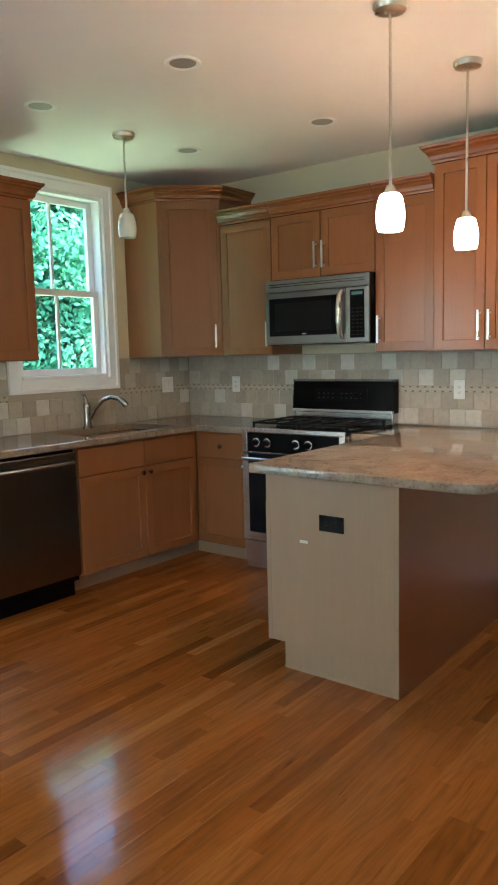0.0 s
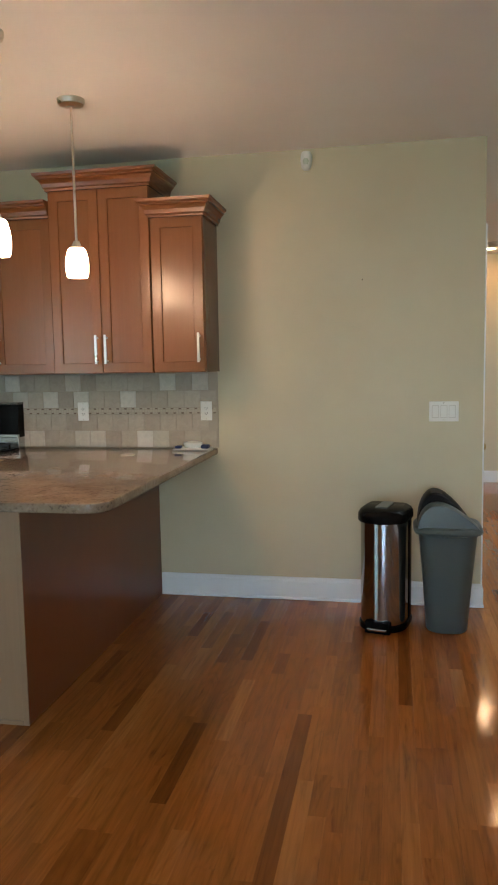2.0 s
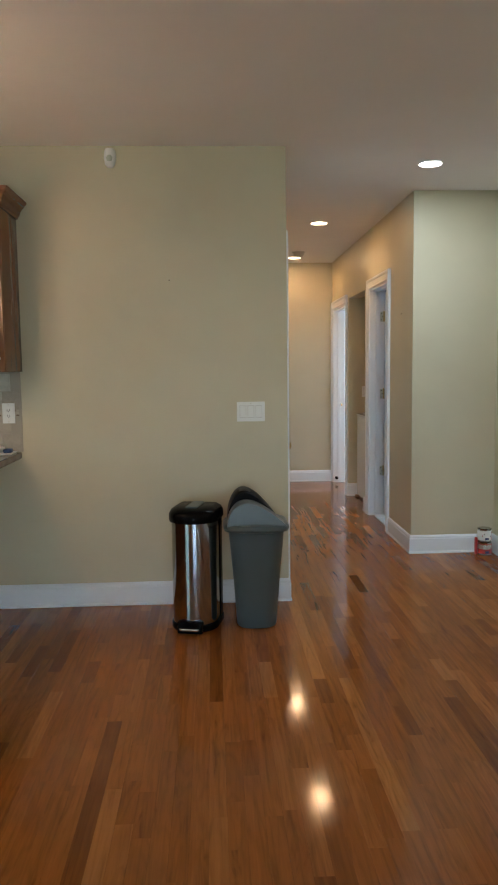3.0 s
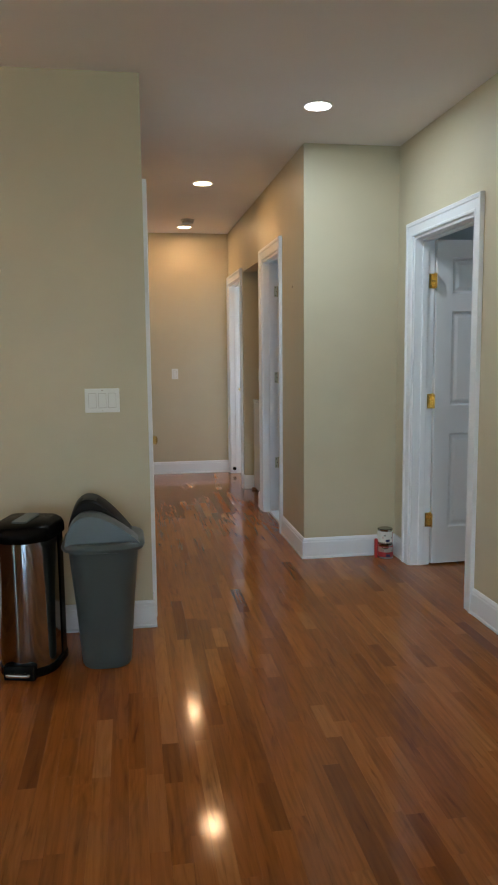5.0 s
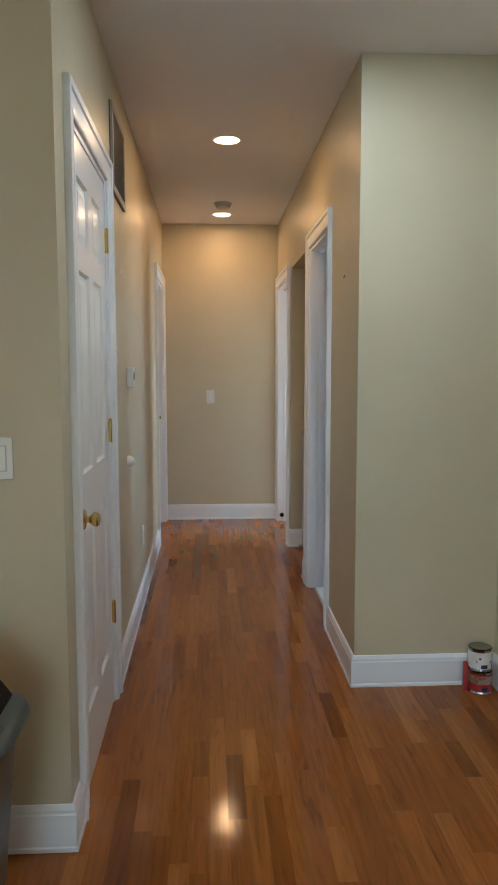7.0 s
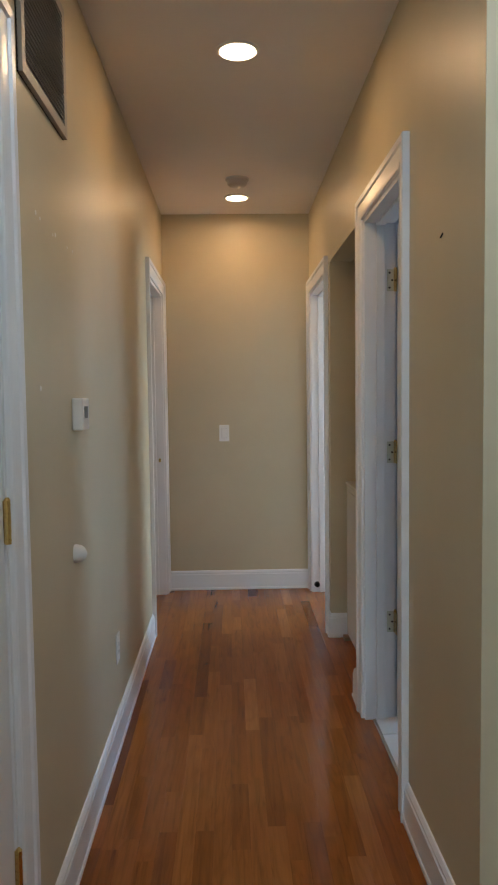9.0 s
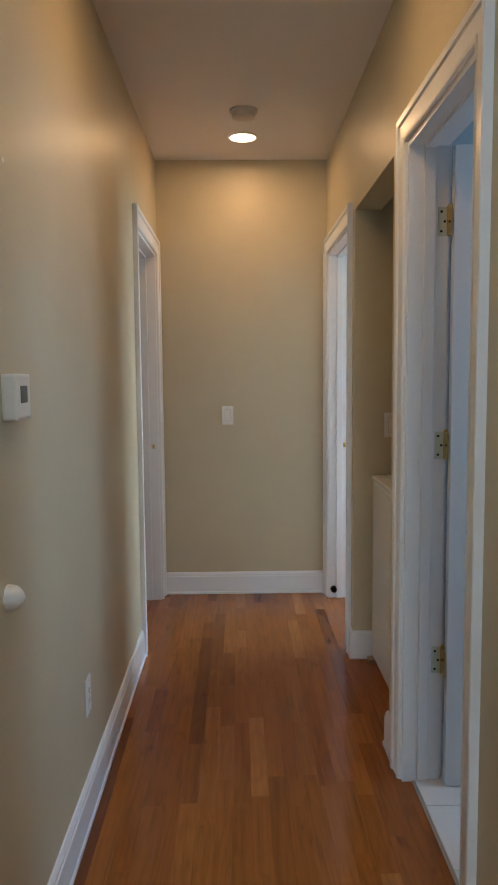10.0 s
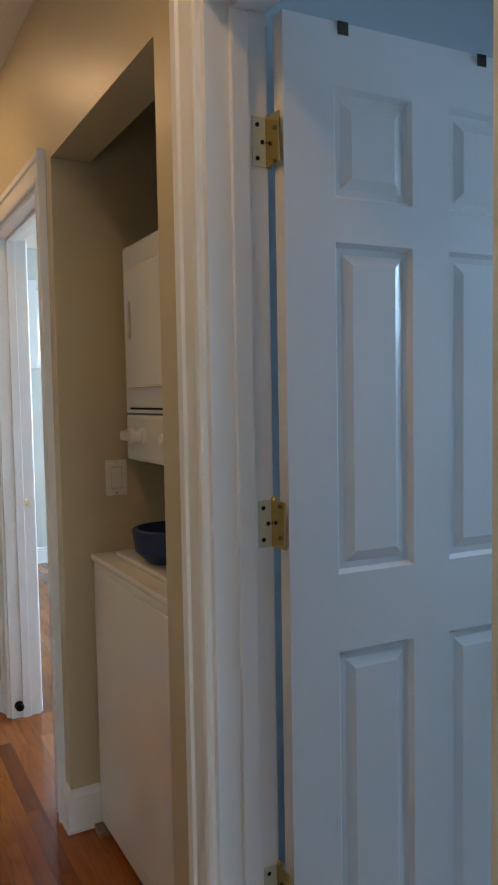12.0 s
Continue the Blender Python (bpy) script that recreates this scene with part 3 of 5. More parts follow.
# kitchen window: casing, frame, two sashes with a bar each
def window():
    y0, y1, z0, z1 = WIN
    root = thing("window_1", (WEST, 3.685, z0), "white double-hung window with moulded casing above the sink", "window", kind="structure")
    w = 0.085
    for a, b, c, d in ((y0 - w, y0, z0 - w, z1 + w), (y1, y1 + w, z0 - w, z1 + w)):
        inner = (b - 0.014, b - 0.004) if b == y0 else (a + 0.004, a + 0.014)
        outer = (a, a + 0.022) if b == y0 else (b - 0.022, b)
        part("side_casing", boxes((WEST, WEST + 0.016, a, b, c, d), (WEST, WEST + 0.026, outer[0] - 0.0008, outer[1] + 0.0008, c - 0.0008, d + 0.0008), (WEST, WEST + 0.020, *inner, z0, z1), bevel=0.003), "trim", root)
    for c, d, o in ((z1 + 0.0005, z1 + w, 1), (z0 - w, z0 - 0.0005, -1)):
        band = (d - 0.022, d) if o > 0 else (c, c + 0.022)
        part("rail_casing", boxes((WEST, WEST + 0.016, y0 + 0.0005, y1 - 0.0005, c, d), (WEST, WEST + 0.0255, y0 - w + 0.022, y1 + w - 0.022, band[0] - 0.0007, band[1] + 0.0007), bevel=0.003), "trim", root)
    x0 = WEST - T
    part("frame", boxes((x0, WEST + 0.002, y0, y0 + 0.02, z0, z1), (x0, WEST + 0.002, y1 - 0.02, y1, z0, z1), (x0, WEST + 0.002, y0 + 0.02, y1 - 0.02, z1 - 0.02, z1)), "trim", root)
    part("sill", boxes((x0 - 0.03, WEST + 0.012, y0 + 0.02, y1 - 0.02, z0, z0 + 0.022), bevel=0.004), "trim", root)
    zm = z0 + 0.56
    for n, (a, b, x) in enumerate(((z0 + 0.022, zm + 0.02, x0 + 0.045), (zm - 0.02, z1 - 0.02, x0 + 0.012))):
        f, g = 0.042, 0.032
        p, q = y0 + 0.022, y1 - 0.022
        sash = part("sash", boxes((x, x + g, p, p + f, a, b), (x, x + g, q - f, q, a, b), (x, x + g, p + f, q - f, a, a + f), (x, x + g, p + f, q - f, b - f, b), bevel=0.003), "trim", root)
        part("glazing_bar", boxes((x + 0.006, x + g - 0.006, (p + q) / 2 - 0.009, (p + q) / 2 + 0.009, a + f, b - f), bevel=0.002), "trim", sash)
        for s, t in ((p + f, (p + q) / 2 - 0.009), ((p + q) / 2 + 0.009, q - f)):
            pane = part("pane", boxes((x + 0.014, x + 0.018, s, t, a + f, b - f)), "glass", sash)
            pane.visible_shadow = False


window()


# Opening out of view, added with daylight_west to light the floor
def glazed_side():
    a, b, c, d = GLW
    root = thing("window_4", (WEST, (a + b) / 2, c), "unseen glazed opening of two panes, added to light the floor", "window", kind="structure")
    s, f, x = (b - a) / 2, 0.09, WEST - 0.08
    for i in range(2):
        y0, y1 = a + i * s, a + (i + 1) * s
        part("frame", boxes((x, x + 0.04, y0, y0 + f, c, d), (x, x + 0.04, y1 - f, y1, c, d), (x, x + 0.04, y0 + f, y1 - f, c, c + f), (x, x + 0.04, y0 + f, y1 - f, d - f, d)), "trim", root)
        pane = part("pane", boxes((x + 0.018, x + 0.022, y0 + f, y1 - f, c + f, d - f)), "glass", root)
        pane.visible_shadow = False


glazed_side()


def glazed_wall():
    a, b, c, d = GLZ
    root = thing("window_2", ((a + b) / 2, SOUTH, c), "wide white-framed glazed opening of three panes", "window", kind="structure")
    n, s = 3, (b - a) / 3
    for i in range(n):
        x0, x1 = a + i * s, a + (i + 1) * s
        f = 0.09
        y = SOUTH - 0.08
        part("frame", boxes((x0, x0 + f, y, y + 0.04, c, d), (x1 - f, x1, y, y + 0.04, c, d), (x0 + f, x1 - f, y, y + 0.04, c, c + f), (x0 + f, x1 - f, y, y + 0.04, d - f, d)), "trim", root)
        pane = part("pane", boxes((x0 + f, x1 - f, y + 0.018, y + 0.022, c + f, d - f)), "glass", root)
        pane.visible_shadow = False


glazed_wall()

# ---- kitchen ----
I4 = Matrix.Identity(4)


def bar_pull(root, x, z, y, length=0.16, upright=True):
    """A flat satin-nickel bar pull on two posts, on a front that looks to -y."""
    h = length / 2
    if upright:
        bm = boxes((x - 0.0065, x + 0.0065, y - 0.034, y - 0.026, z - h, z + h), bevel=0.002)
        for s in (-1, 1):
            box(bm, x - 0.005, x + 0.005, y - 0.028, y, z + s * (h - 0.016) - 0.005, z + s * (h - 0.016) + 0.005)
    else:
        bm = boxes((x - h, x + h, y - 0.034, y - 0.026, z - 0.0065, z + 0.0065), bevel=0.002)
        for s in (-1, 1):
            box(bm, x + s * (h - 0.016) - 0.005, x + s * (h - 0.016) + 0.005, y - 0.028, y, z - 0.005, z + 0.005)
    part("handle", bm, "nickel", root, "satin nickel bar handle", m=I4)


def round_knob(root, x, z, y):
    bm = tube([(x, y - q, z) for q in (0, 0.012, 0.014, 0.02, 0.026, 0.029)], [0.006, 0.006, 0.012, 0.016, 0.014, 0.004], 14)
    part("knob", bm, "faucet_steel", root, "small round nickel knob", m=I4, smooth=True)


def shaker(root, name, x0, x1, z0, z1, y, rail=0.055):
    """A framed front with a recessed panel; its back lies in the plane y."""
    g = 0.0015
    x0, x1, z0, z1 = x0 + g, x1 - g, z0 + g, z1 - g
    f = y - 0.02
    bm = cells((x0, x0 + rail, x1 - rail, x1), (z0, z0 + rail, z1 - rail, z1), lambda u, v: not (x0 + rail < u < x1 - rail and z0 + rail < v < z1 - rail), lambda u, v, k: (u, f if k else y, v))
    bmesh.ops.recalc_face_normals(bm, faces=bm.faces[:])
    bmesh.ops.bevel(bm, geom=[e for e in bm.edges if e.calc_face_angle(0) > 0.5], offset=0.002, segments=1, affect="EDGES")
    door = part(name, bm, "maple", root, m=I4)
    part("panel", boxes((x0 + rail - 0.003, x1 - rail + 0.003, f + 0.009, y - 0.003, z0 + rail - 0.003, z1 - rail + 0.003)), "maple", door, m=I4)
    return door


def slab_front(root, x0, x1, z0, z1, y):
    return part("drawer_front", boxes((x0 + 0.0015, x1 - 0.0015, y - 0.02, y, z0 + 0.0015, z1 - 0.0015), bevel=0.003), "maple", root, m=I4)


CROWN = [(-0.004, -0.012), (0.010, -0.012), (0.012, 0.0), (0.020, 0.006), (0.024, 0.026), (0.036, 0.044), (0.046, 0.05), (0.047, 0.058), (0.058, 0.066), (0.062, 0.080), (-0.004, 0.080)]


def upper(where, turn, w, z0, z1, doors, label, crown="", d=0.325, group="wall cabinets"):
    """A wall cabinet. doors: rows of x from, x to, side of the handle. crown: which ends the crown returns along."""
    root = thing("wall_cabinet", (0, 0, 0), label, "cabinet", group, world=False)
    bm = boxes((0, w, -d, 0, z0, z1), bevel=0.001)
    part("body", bm, "maple", root, m=I4)
    for x0, x1, side in doors:
        door = shaker(root, "door", x0, x1, z0 + 0.003, z1 - 0.012, -d)
        if side:
            x = x1 - 0.028 if side == "r" else x0 + 0.028
            bar_pull(door, x, z0 + 0.135, -d - 0.02)
    if crown:
        path = [(0, -d - 0.02), (w, -d - 0.02)]
        if "l" in crown:
            path = [(0, 0)] + path
        if "r" in crown:
            path = path + [(w, 0)]
        part("crown_moulding", sweep(path, CROWN, z1), "crown", root, "stepped crown moulding", m=I4)
        part("top_board", boxes((0.001, w - 0.001, -d - 0.018, -0.001, z1, z1 + 0.012)), "maple", root, m=I4)
    root.matrix_basis = pose(where[0], where[1], where[2], 0, 0, turn)
    return root


STAIN = "reddish-brown stained maple wall cabinet"
upper((-2.825, NORTH, 0), 0, 0.425, 1.372, 2.255, [(0.0, 0.425, "r")], STAIN + " with one shaker door", "f")
upper((-2.398, NORTH, 0), 0, 0.752, 1.842, 2.255, [(0, 0.376, "r"), (0.376, 0.752, "l")], STAIN + " over the microwave with two doors", "f")
upper((-1.644, NORTH, 0), 0, 0.368, 1.372, 2.255, [(0, 0.368, "l")], STAIN + " with one shaker door", "f")
upper((-1.274, NORTH, 0), 0, 0.586, 1.372, 2.395, [(0, 0.293, "r"), (0.293, 0.586, "l")], "tall reddish-brown maple wall cabinet with two shaker doors", "lr", 0.337)
upper((-0.686, NORTH, 0), 0, 0.293, 1.372, 2.225, [(0, 0.293, "r")], "narrow reddish-brown maple wall cabinet at the end of the row", "lr", 0.325)
upper((WEST, 2.33, 0), 90, 0.90, 1.372, 2.285, [(0, 0.45, "r"), (0.45, 0.90, "l")], STAIN + " beside the kitchen window", "lr", 0.325)


def corner_cabinet():
    z0, z1 = 1.372, 2.425
    a, b, c, e = (WEST, 4.25), (-3.145, 4.25), (-2.84, 4.545), (-2.84, NORTH)
    root = thing("wall_cabinet", (WEST, NORTH, z0), "tall diagonal corner wall cabinet in reddish-brown maple", "cabinet", "wall cabinets")
    part("body", prism([a, b, c, e, (WEST, NORTH)], z0, z1), "maple", root)
    part("crown_moulding", sweep([a, b, c, e], CROWN, z1), "crown", root, "stepped crown moulding")
    part("top_board", prism([(WEST, 4.252), (-3.146, 4.252), (-2.842, 4.546), (-2.842, NORTH), (WEST, NORTH)], z1, z1 + 0.012), "maple", root)
    way = Vector((c[0] - b[0], c[1] - b[1]))
    turn = math.degrees(math.atan2(way.y, way.x))
    m = pose(b[0] - WEST, b[1] - NORTH, 0, 0, 0, turn)
    w = way.length
    holder = part("face_frame", boxes((0.002, 0.03, -0.006, 0, 0, z1 - z0), (w - 0.03, w - 0.002, -0.006, 0, 0, z1 - z0), bevel=0.001), "maple", root, m=m)
    door = shaker(holder, "door", 0.022, w - 0.022, 0.004, z1 - z0 - 0.014, -0.006)
    bar_pull(door, w - 0.05, 0.135, -0.026)
    # keep to three levels: panel and handle hang on the door
    return root


def corner_door_fix(root):
    frame_ob = next(o for o in root.children if o.name.startswith("face_frame"))
    for o in list(frame_ob.children):
        o.parent = root
        o.matrix_basis = frame_ob.matrix_basis.copy()


corner_door_fix(corner_cabinet())


def base_cabinet(where, turn, w, fronts, label, d=0.585, before=0.0, after=0.0):
    """A base cabinet with a drawer band above doors. fronts: rows of x from, x to, knob side for the door, drawer."""
    root = thing("base_cabinet", (0, 0, 0), label, "cabinet", "base cabinets", world=False)
    part("body", boxes((0, w, -d, -0.01, 0.112, 0.874)), "maple", root, m=I4)
    part("toe_kick", boxes((-before, w + after, -d + 0.105, -d + 0.12, 0.0, 0.112)), "panel_raw", root, "pale unfinished toe-kick board", m=I4)
    for x0, x1, side, drawer in fronts:
        front = slab_front(root, x0, x1, 0.702, 0.862, -d)
        if drawer:
            round_knob(front, (x0 + x1) / 2, 0.782, -d - 0.02)
        door = shaker(root, "door", x0, x1, 0.118, 0.698, -d)
        if side:
            round_knob(door, x1 - 0.03 if side == "r" else x0 + 0.03, 0.662, -d - 0.02)
    root.matrix_basis = pose(where[0], where[1], where[2], 0, 0, turn)
    return root


base_cabinet((WEST, 3.256, 0), 90, 1.031, [(0.01, 0.53, "r", False), (0.53, 0.995, "l", False)], "reddish-brown maple sink cabinet with two doors and pale toe kick", after=0.105)
base_cabinet((-2.885, NORTH, 0), 0, 0.462, [(0.03, 0.455, "r", True)], "narrow reddish-brown maple base cabinet with a drawer and door", before=0.104)
base_cabinet((-1.652, NORTH, 0), 0, 0.215, [(0.005, 0.21, "", False)], "slim reddish-brown maple base cabinet beside the range")

# dishwasher
def dishwasher():
    y0, y1, f = 2.655, 3.252, -2.862
    root = thing("dishwasher", (-3.15, 3.0, 0), "dark stainless dishwasher with a bar handle under the counter", "dishwasher")
    part("body", boxes((WEST + 0.02, f - 0.028, y0 + 0.003, y1 - 0.003, 0.1, 0.865)), "black", root)
    part("door", boxes((f - 0.028, f, y0 + 0.004, y1 - 0.004, 0.135, 0.855), bevel=0.006), "dark_steel", root, "dark brushed-steel door")
    part("toe_panel", boxes((f - 0.09, f - 0.075, y0 + 0.003, y1 - 0.003, 0.0, 0.125)), "black", root, "black toe panel")
    bm = tube([(f, y0 + 0.04, 0.80), (f + 0.035, y0 + 0.055, 0.80), (f + 0.042, y0 + 0.1, 0.80), (f + 0.042, y1 - 0.1, 0.80), (f + 0.035, y1 - 0.055, 0.80), (f, y1 - 0.04, 0.80)], 0.011, 12)
    part("handle", bm, "range_steel", root, "brushed-steel bar handle", smooth=True)


dishwasher()

# worktops
def worktop_west():
    z0, z1, f = 0.876, 0.915, -2.835
    sx0, sx1, sy0, sy1 = -3.36, -2.945, 3.42, 4.17
    us, vs = [WEST, sx0, sx1, f - 0.012, -2.424], [2.62, sy0, sy1, NORTH - 0.625, NORTH]
    slab = cells(us, vs, lambda u, v: not (sx0 < u < sx1 and sy0 < v < sy1) and (u < f - 0.012 or v > NORTH - 0.625), lambda u, v, k: (u, v, (z0, z1)[k]))
    root = thing("countertop", (WEST + 0.3, 3.9, z0), "speckled beige polished granite countertop round the sink corner", "countertop")
    part("slab", slab, "granite", root)
    edge = [(-0.012, 0.0), (-0.006, 0.0), (-0.0015, 0.003), (0.0, 0.009), (0.0, 0.030), (-0.0015, 0.036), (-0.006, 0.039), (-0.012, 0.039)]
    part("front_edge", sweep([(-2.424, NORTH - 0.637), (f, NORTH - 0.637), (f, 2.66)][::-1], edge, z0), "granite", root, "eased granite front edge", smooth=True)
    sink = thing("sink", ((sx0 + sx1) / 2, 3.8, 0.7), "double-bowl stainless undermount sink in the granite", "sink")
    for a, b in ((sy0 - 0.01, 3.78), (3.81, sy1 + 0.01)):
        t = 0.004
        x0, x1 = sx0 - 0.01, sx1 + 0.01
        bm = boxes((x0, x1, a, b, 0.700, 0.704), (x0, x0 + t, a, b, 0.704, z0 - 0.001), (x1 - t, x1, a, b, 0.704, z0 - 0.001), (x0 + t, x1 - t, a, a + t, 0.704, z0 - 0.001), (x0 + t, x1 - t, b - t, b, 0.704, z0 - 0.001))
        bowl = part("bowl", bm, "steel", sink)
        part("drain", lathe([(0.0, 0.7045), (0.042, 0.7045), (0.045, 0.7065), (0.036, 0.7065), (0.03, 0.7055), (0, 0.7055)], 20, (x0 + x1) / 2, (a + b) / 2), "steel_h", bowl, smooth=True)
    part("divider", boxes((sx0, sx1, 3.776, 3.814, 0.84, 0.846), bevel=0.002), "steel", sink)


worktop_west()


def faucet():
    x, y, z = -3.405, 3.79, 0.915
    root = thing("faucet", (x, y, z), "brushed nickel kitchen faucet with an arched pull-out spout", "faucet")
    part("base", lathe([(0, 0), (0.034, 0), (0.034, 0.006), (0.026, 0.014), (0.023, 0.09), (0.025, 0.15), (0.021, 0.165), (0, 0.168)], 24, x, y), "faucet_steel", root, m=Matrix.Translation((-x, -y, 0)), smooth=True)
    pts = [(0.015, 0.01, 0.06), (0.05, 0.03, 0.13), (0.10, 0.055, 0.185), (0.15, 0.08, 0.205), (0.20, 0.105, 0.195), (0.235, 0.122, 0.165)]
    part("spout", tube(pts, [0.013, 0.013, 0.0135, 0.015, 0.017, 0.018], 16), "faucet_steel", root, m=I4, smooth=True)
    part("spray_head", tube([(0.228, 0.119, 0.172), (0.243, 0.126, 0.150), (0.247, 0.128, 0.143)], [0.0195, 0.021, 0.016], 16), "faucet_steel", root, m=I4, smooth=True)
    part("lever", tube([(0, 0, 0.16), (-0.004, -0.003, 0.19), (-0.01, -0.01, 0.215), (0.0, -0.03, 0.235)], [0.017, 0.014, 0.009, 0.006], 14), "faucet_steel", root, m=I4, smooth=True)


faucet()


def peninsula():
    x0, x1, y0 = -1.43, -0.79, 3.14
    root = thing("peninsula_cabinet", ((x0 + x1) / 2, 4.0, 0), "kitchen peninsula with pale wood end panel and red-brown back panel", "kitchen peninsula")
    part("body", boxes((x0 + 0.022, x1 - 0.02, y0 + 0.02, NORTH - 0.01, 0.112, 0.874)), "maple", root)
    part("toe_kick", boxes((x0 + 0.085, x0 + 0.1, y0 + 0.02, NORTH - 0.02, 0, 0.112)), "panel_raw", root, "pale toe-kick board")
    bm = boxes((x0 + 0.0, x1 - 0.001, y0, y0 + 0.019, 0.114, 0.875), (x0 + 0.088, x1 - 0.001, y0 + 0.0002, y0 + 0.019, 0.0, 0.114))
    part("end_panel", bm, "panel_raw", root, "pale unfinished maple end panel")
    part("corner_strip", boxes((x1 - 0.022, x1 + 0.003, y0 - 0.005, y0 + 0.001, 0.0, 0.875), bevel=0.0015), "panel_raw", root, "pale wood corner strip")
    part("base_strip", boxes((x0 + 0.09, x1 - 0.023, y0 - 0.006, y0, 0.0, 0.018), bevel=0.0015), "panel_raw", root, "pale shoe strip")
    part("stile", boxes((x0 - 0.002, x0 + 0.02, y0 - 0.002, y0 + 0.03, 0.112, 0.74), bevel=0.002), "panel_raw", root, "pale filler strip")
    part("back_panel", boxes((x1 - 0.018, x1, y0 + 0.001, NORTH, 0.0, 0.875)), "panel_red", root, "red-brown satin back panel")
    for a, b in ((3.17, 3.69), (3.69, 4.21)):
        part("door", boxes((x0 - 0.0, x0 + 0.02, a + 0.002, b - 0.002, 0.12, 0.86), bevel=0.003), "maple", root)
    part("sticker", boxes((-1.255, -1.215, y0 - 0.001, y0, 0.576, 0.588)), "sticker", root, "small pale paper sticker")


peninsula()


def peninsula_top():
    r = 0.085
    out = [(-1.655, NORTH), (-1.655, 4.25), (-1.462, 4.25), (-1.462, 3.06), (-1.447, 3.045)]
    out += [(-0.405 - r + r * math.cos(radians(a)), 3.045 + r + r * math.sin(radians(a))) for a in (-90, -72, -54, -36, -18, 0)]
    out += [(-0.415, NORTH)]
    root = thing("countertop", (-0.9, 3.9, 0.876), "speckled beige polished granite countertop on the peninsula", "countertop")
    part("slab", prism(out, 0.876, 0.915, 0.007, 3), "granite", root, smooth=True)


peninsula_top()


def kitchen_range():
    x0, x1, f, b = -2.418, -1.660, 4.235, 4.845
    xm = (x0 + x1) / 2
    root = thing("gas_range", (xm, 4.5, 0), "black and stainless freestanding gas range with four burners", "range")
    part("body", boxes((x0, x1, f + 0.005, b, 0.02, 0.9)), "range_steel", root)
    part("bottom_drawer", boxes((x0 + 0.004, x1 - 0.004, f - 0.022, f + 0.004, 0.05, 0.20), bevel=0.005), "range_steel", root, "stainless bottom drawer")
    door = part("oven_door", boxes((x0 + 0.003, x1 - 0.003, f - 0.03, f + 0.004, 0.208, 0.765), bevel=0.006), "black_gloss", root, "black glass oven door")
    part("trim", boxes((x0 + 0.003, x0 + 0.05, f - 0.0325, f - 0.0295, 0.21, 0.762), (x1 - 0.05, x1 - 0.003, f - 0.0325, f - 0.0295, 0.21, 0.762), (x0 + 0.05, x1 - 0.05, f - 0.0325, f - 0.0295, 0.21, 0.262)), "range_steel", door, "stainless door trim")
    part("handle", tube([(x0 + 0.03, f - 0.03, 0.735), (x0 + 0.035, f - 0.07, 0.735), (x0 + 0.06, f - 0.078, 0.735), (x1 - 0.06, f - 0.078, 0.735), (x1 - 0.035, f - 0.07, 0.735), (x1 - 0.03, f - 0.03, 0.735)], 0.0125, 12), "range_steel", door, "stainless bar handle", smooth=True)
    part("control_front", boxes((x0 + 0.045, x1 - 0.045, f - 0.032, f + 0.004, 0.775, 0.892), bevel=0.004), "black", root, "black knob panel")
    for s in (x0 + 0.002, x1 - 0.045):
        part("end_cap", boxes((s, s + 0.043, f - 0.034, f + 0.004, 0.772, 0.9), bevel=0.005), "range_steel", root, "stainless end cap")
    for k in (0.13, 0.24, 0.52, 0.64):
        x = x0 + k * (x1 - x0) + 0.02
        knob_ob = part("burner_knob", tube([(x, f - q, 0.835) for q in (0.03, 0.036, 0.038, 0.06, 0.064)], [0.027, 0.027, 0.021, 0.0185, 0.015], 20), "black", root, "black burner knob with steel ring", smooth=True)
        part("ring", tube([(x, f - q, 0.835) for q in (0.0305, 0.0395, 0.040)], [0.0285, 0.0285, 0.024], 20), "range_steel", knob_ob, smooth=True)
    part("cooktop", boxes((x0, x1, f - 0.03, b - 0.06, 0.9, 0.922), bevel=0.006), "black_gloss", root, "glossy black cooktop")
    part("front_lip", boxes((x0 + 0.001, x1 - 0.001, f - 0.036, f - 0.018, 0.897, 0.926), bevel=0.005), "range_steel", root, "stainless front lip")
    for cx in (x0 + 0.2, x1 - 0.2):
        bm = bmesh.new()
        y0, y1 = f + 0.04, b - 0.1
        for x in (cx - 0.16, cx - 0.055, cx + 0.055, cx + 0.16):
            box(bm, x - 0.006, x + 0.006, y0, y1, 0.944, 0.956, bevel=0.002)
        for y in (y0, (y0 + y1) / 2 - 0.006, y1 - 0.012):
            box(bm, cx - 0.166, cx + 0.166, y, y + 0.012, 0.943, 0.955)
        for x in (cx - 0.16, cx + 0.16):
            for y in (y0 + 0.006, y1 - 0.006):
                box(bm, x - 0.006, x + 0.006, y - 0.006, y + 0.006, 0.922, 0.945)
        part("grate", bm, "iron", root, "black cast-iron grate")
        for y in (f + 0.15, b - 0.21):
            part("burner", lathe([(0, 0), (0.052, 0), (0.052, 0.008), (0.036, 0.011), (0.034, 0.02), (0.028, 0.023), (0, 0.023)], 22), "iron", root, m=Matrix.Translation((cx - xm, y - 4.5, 0.922)), smooth=True)
    # backguard leans back a little
    g0, g1 = b - 0.075, b + 0.012
    bm = prism([(g0, 0.985), (g0 + 0.02, 1.185), (g1, 1.192), (g1, 0.985)], x0, x1, 0.0)
    for v in bm.verts:
        v.co = Vector((v.co.z, v.co.x, v.co.y))
    guard = part("backguard", bm, "black", root, "black sloped backguard with clock display")
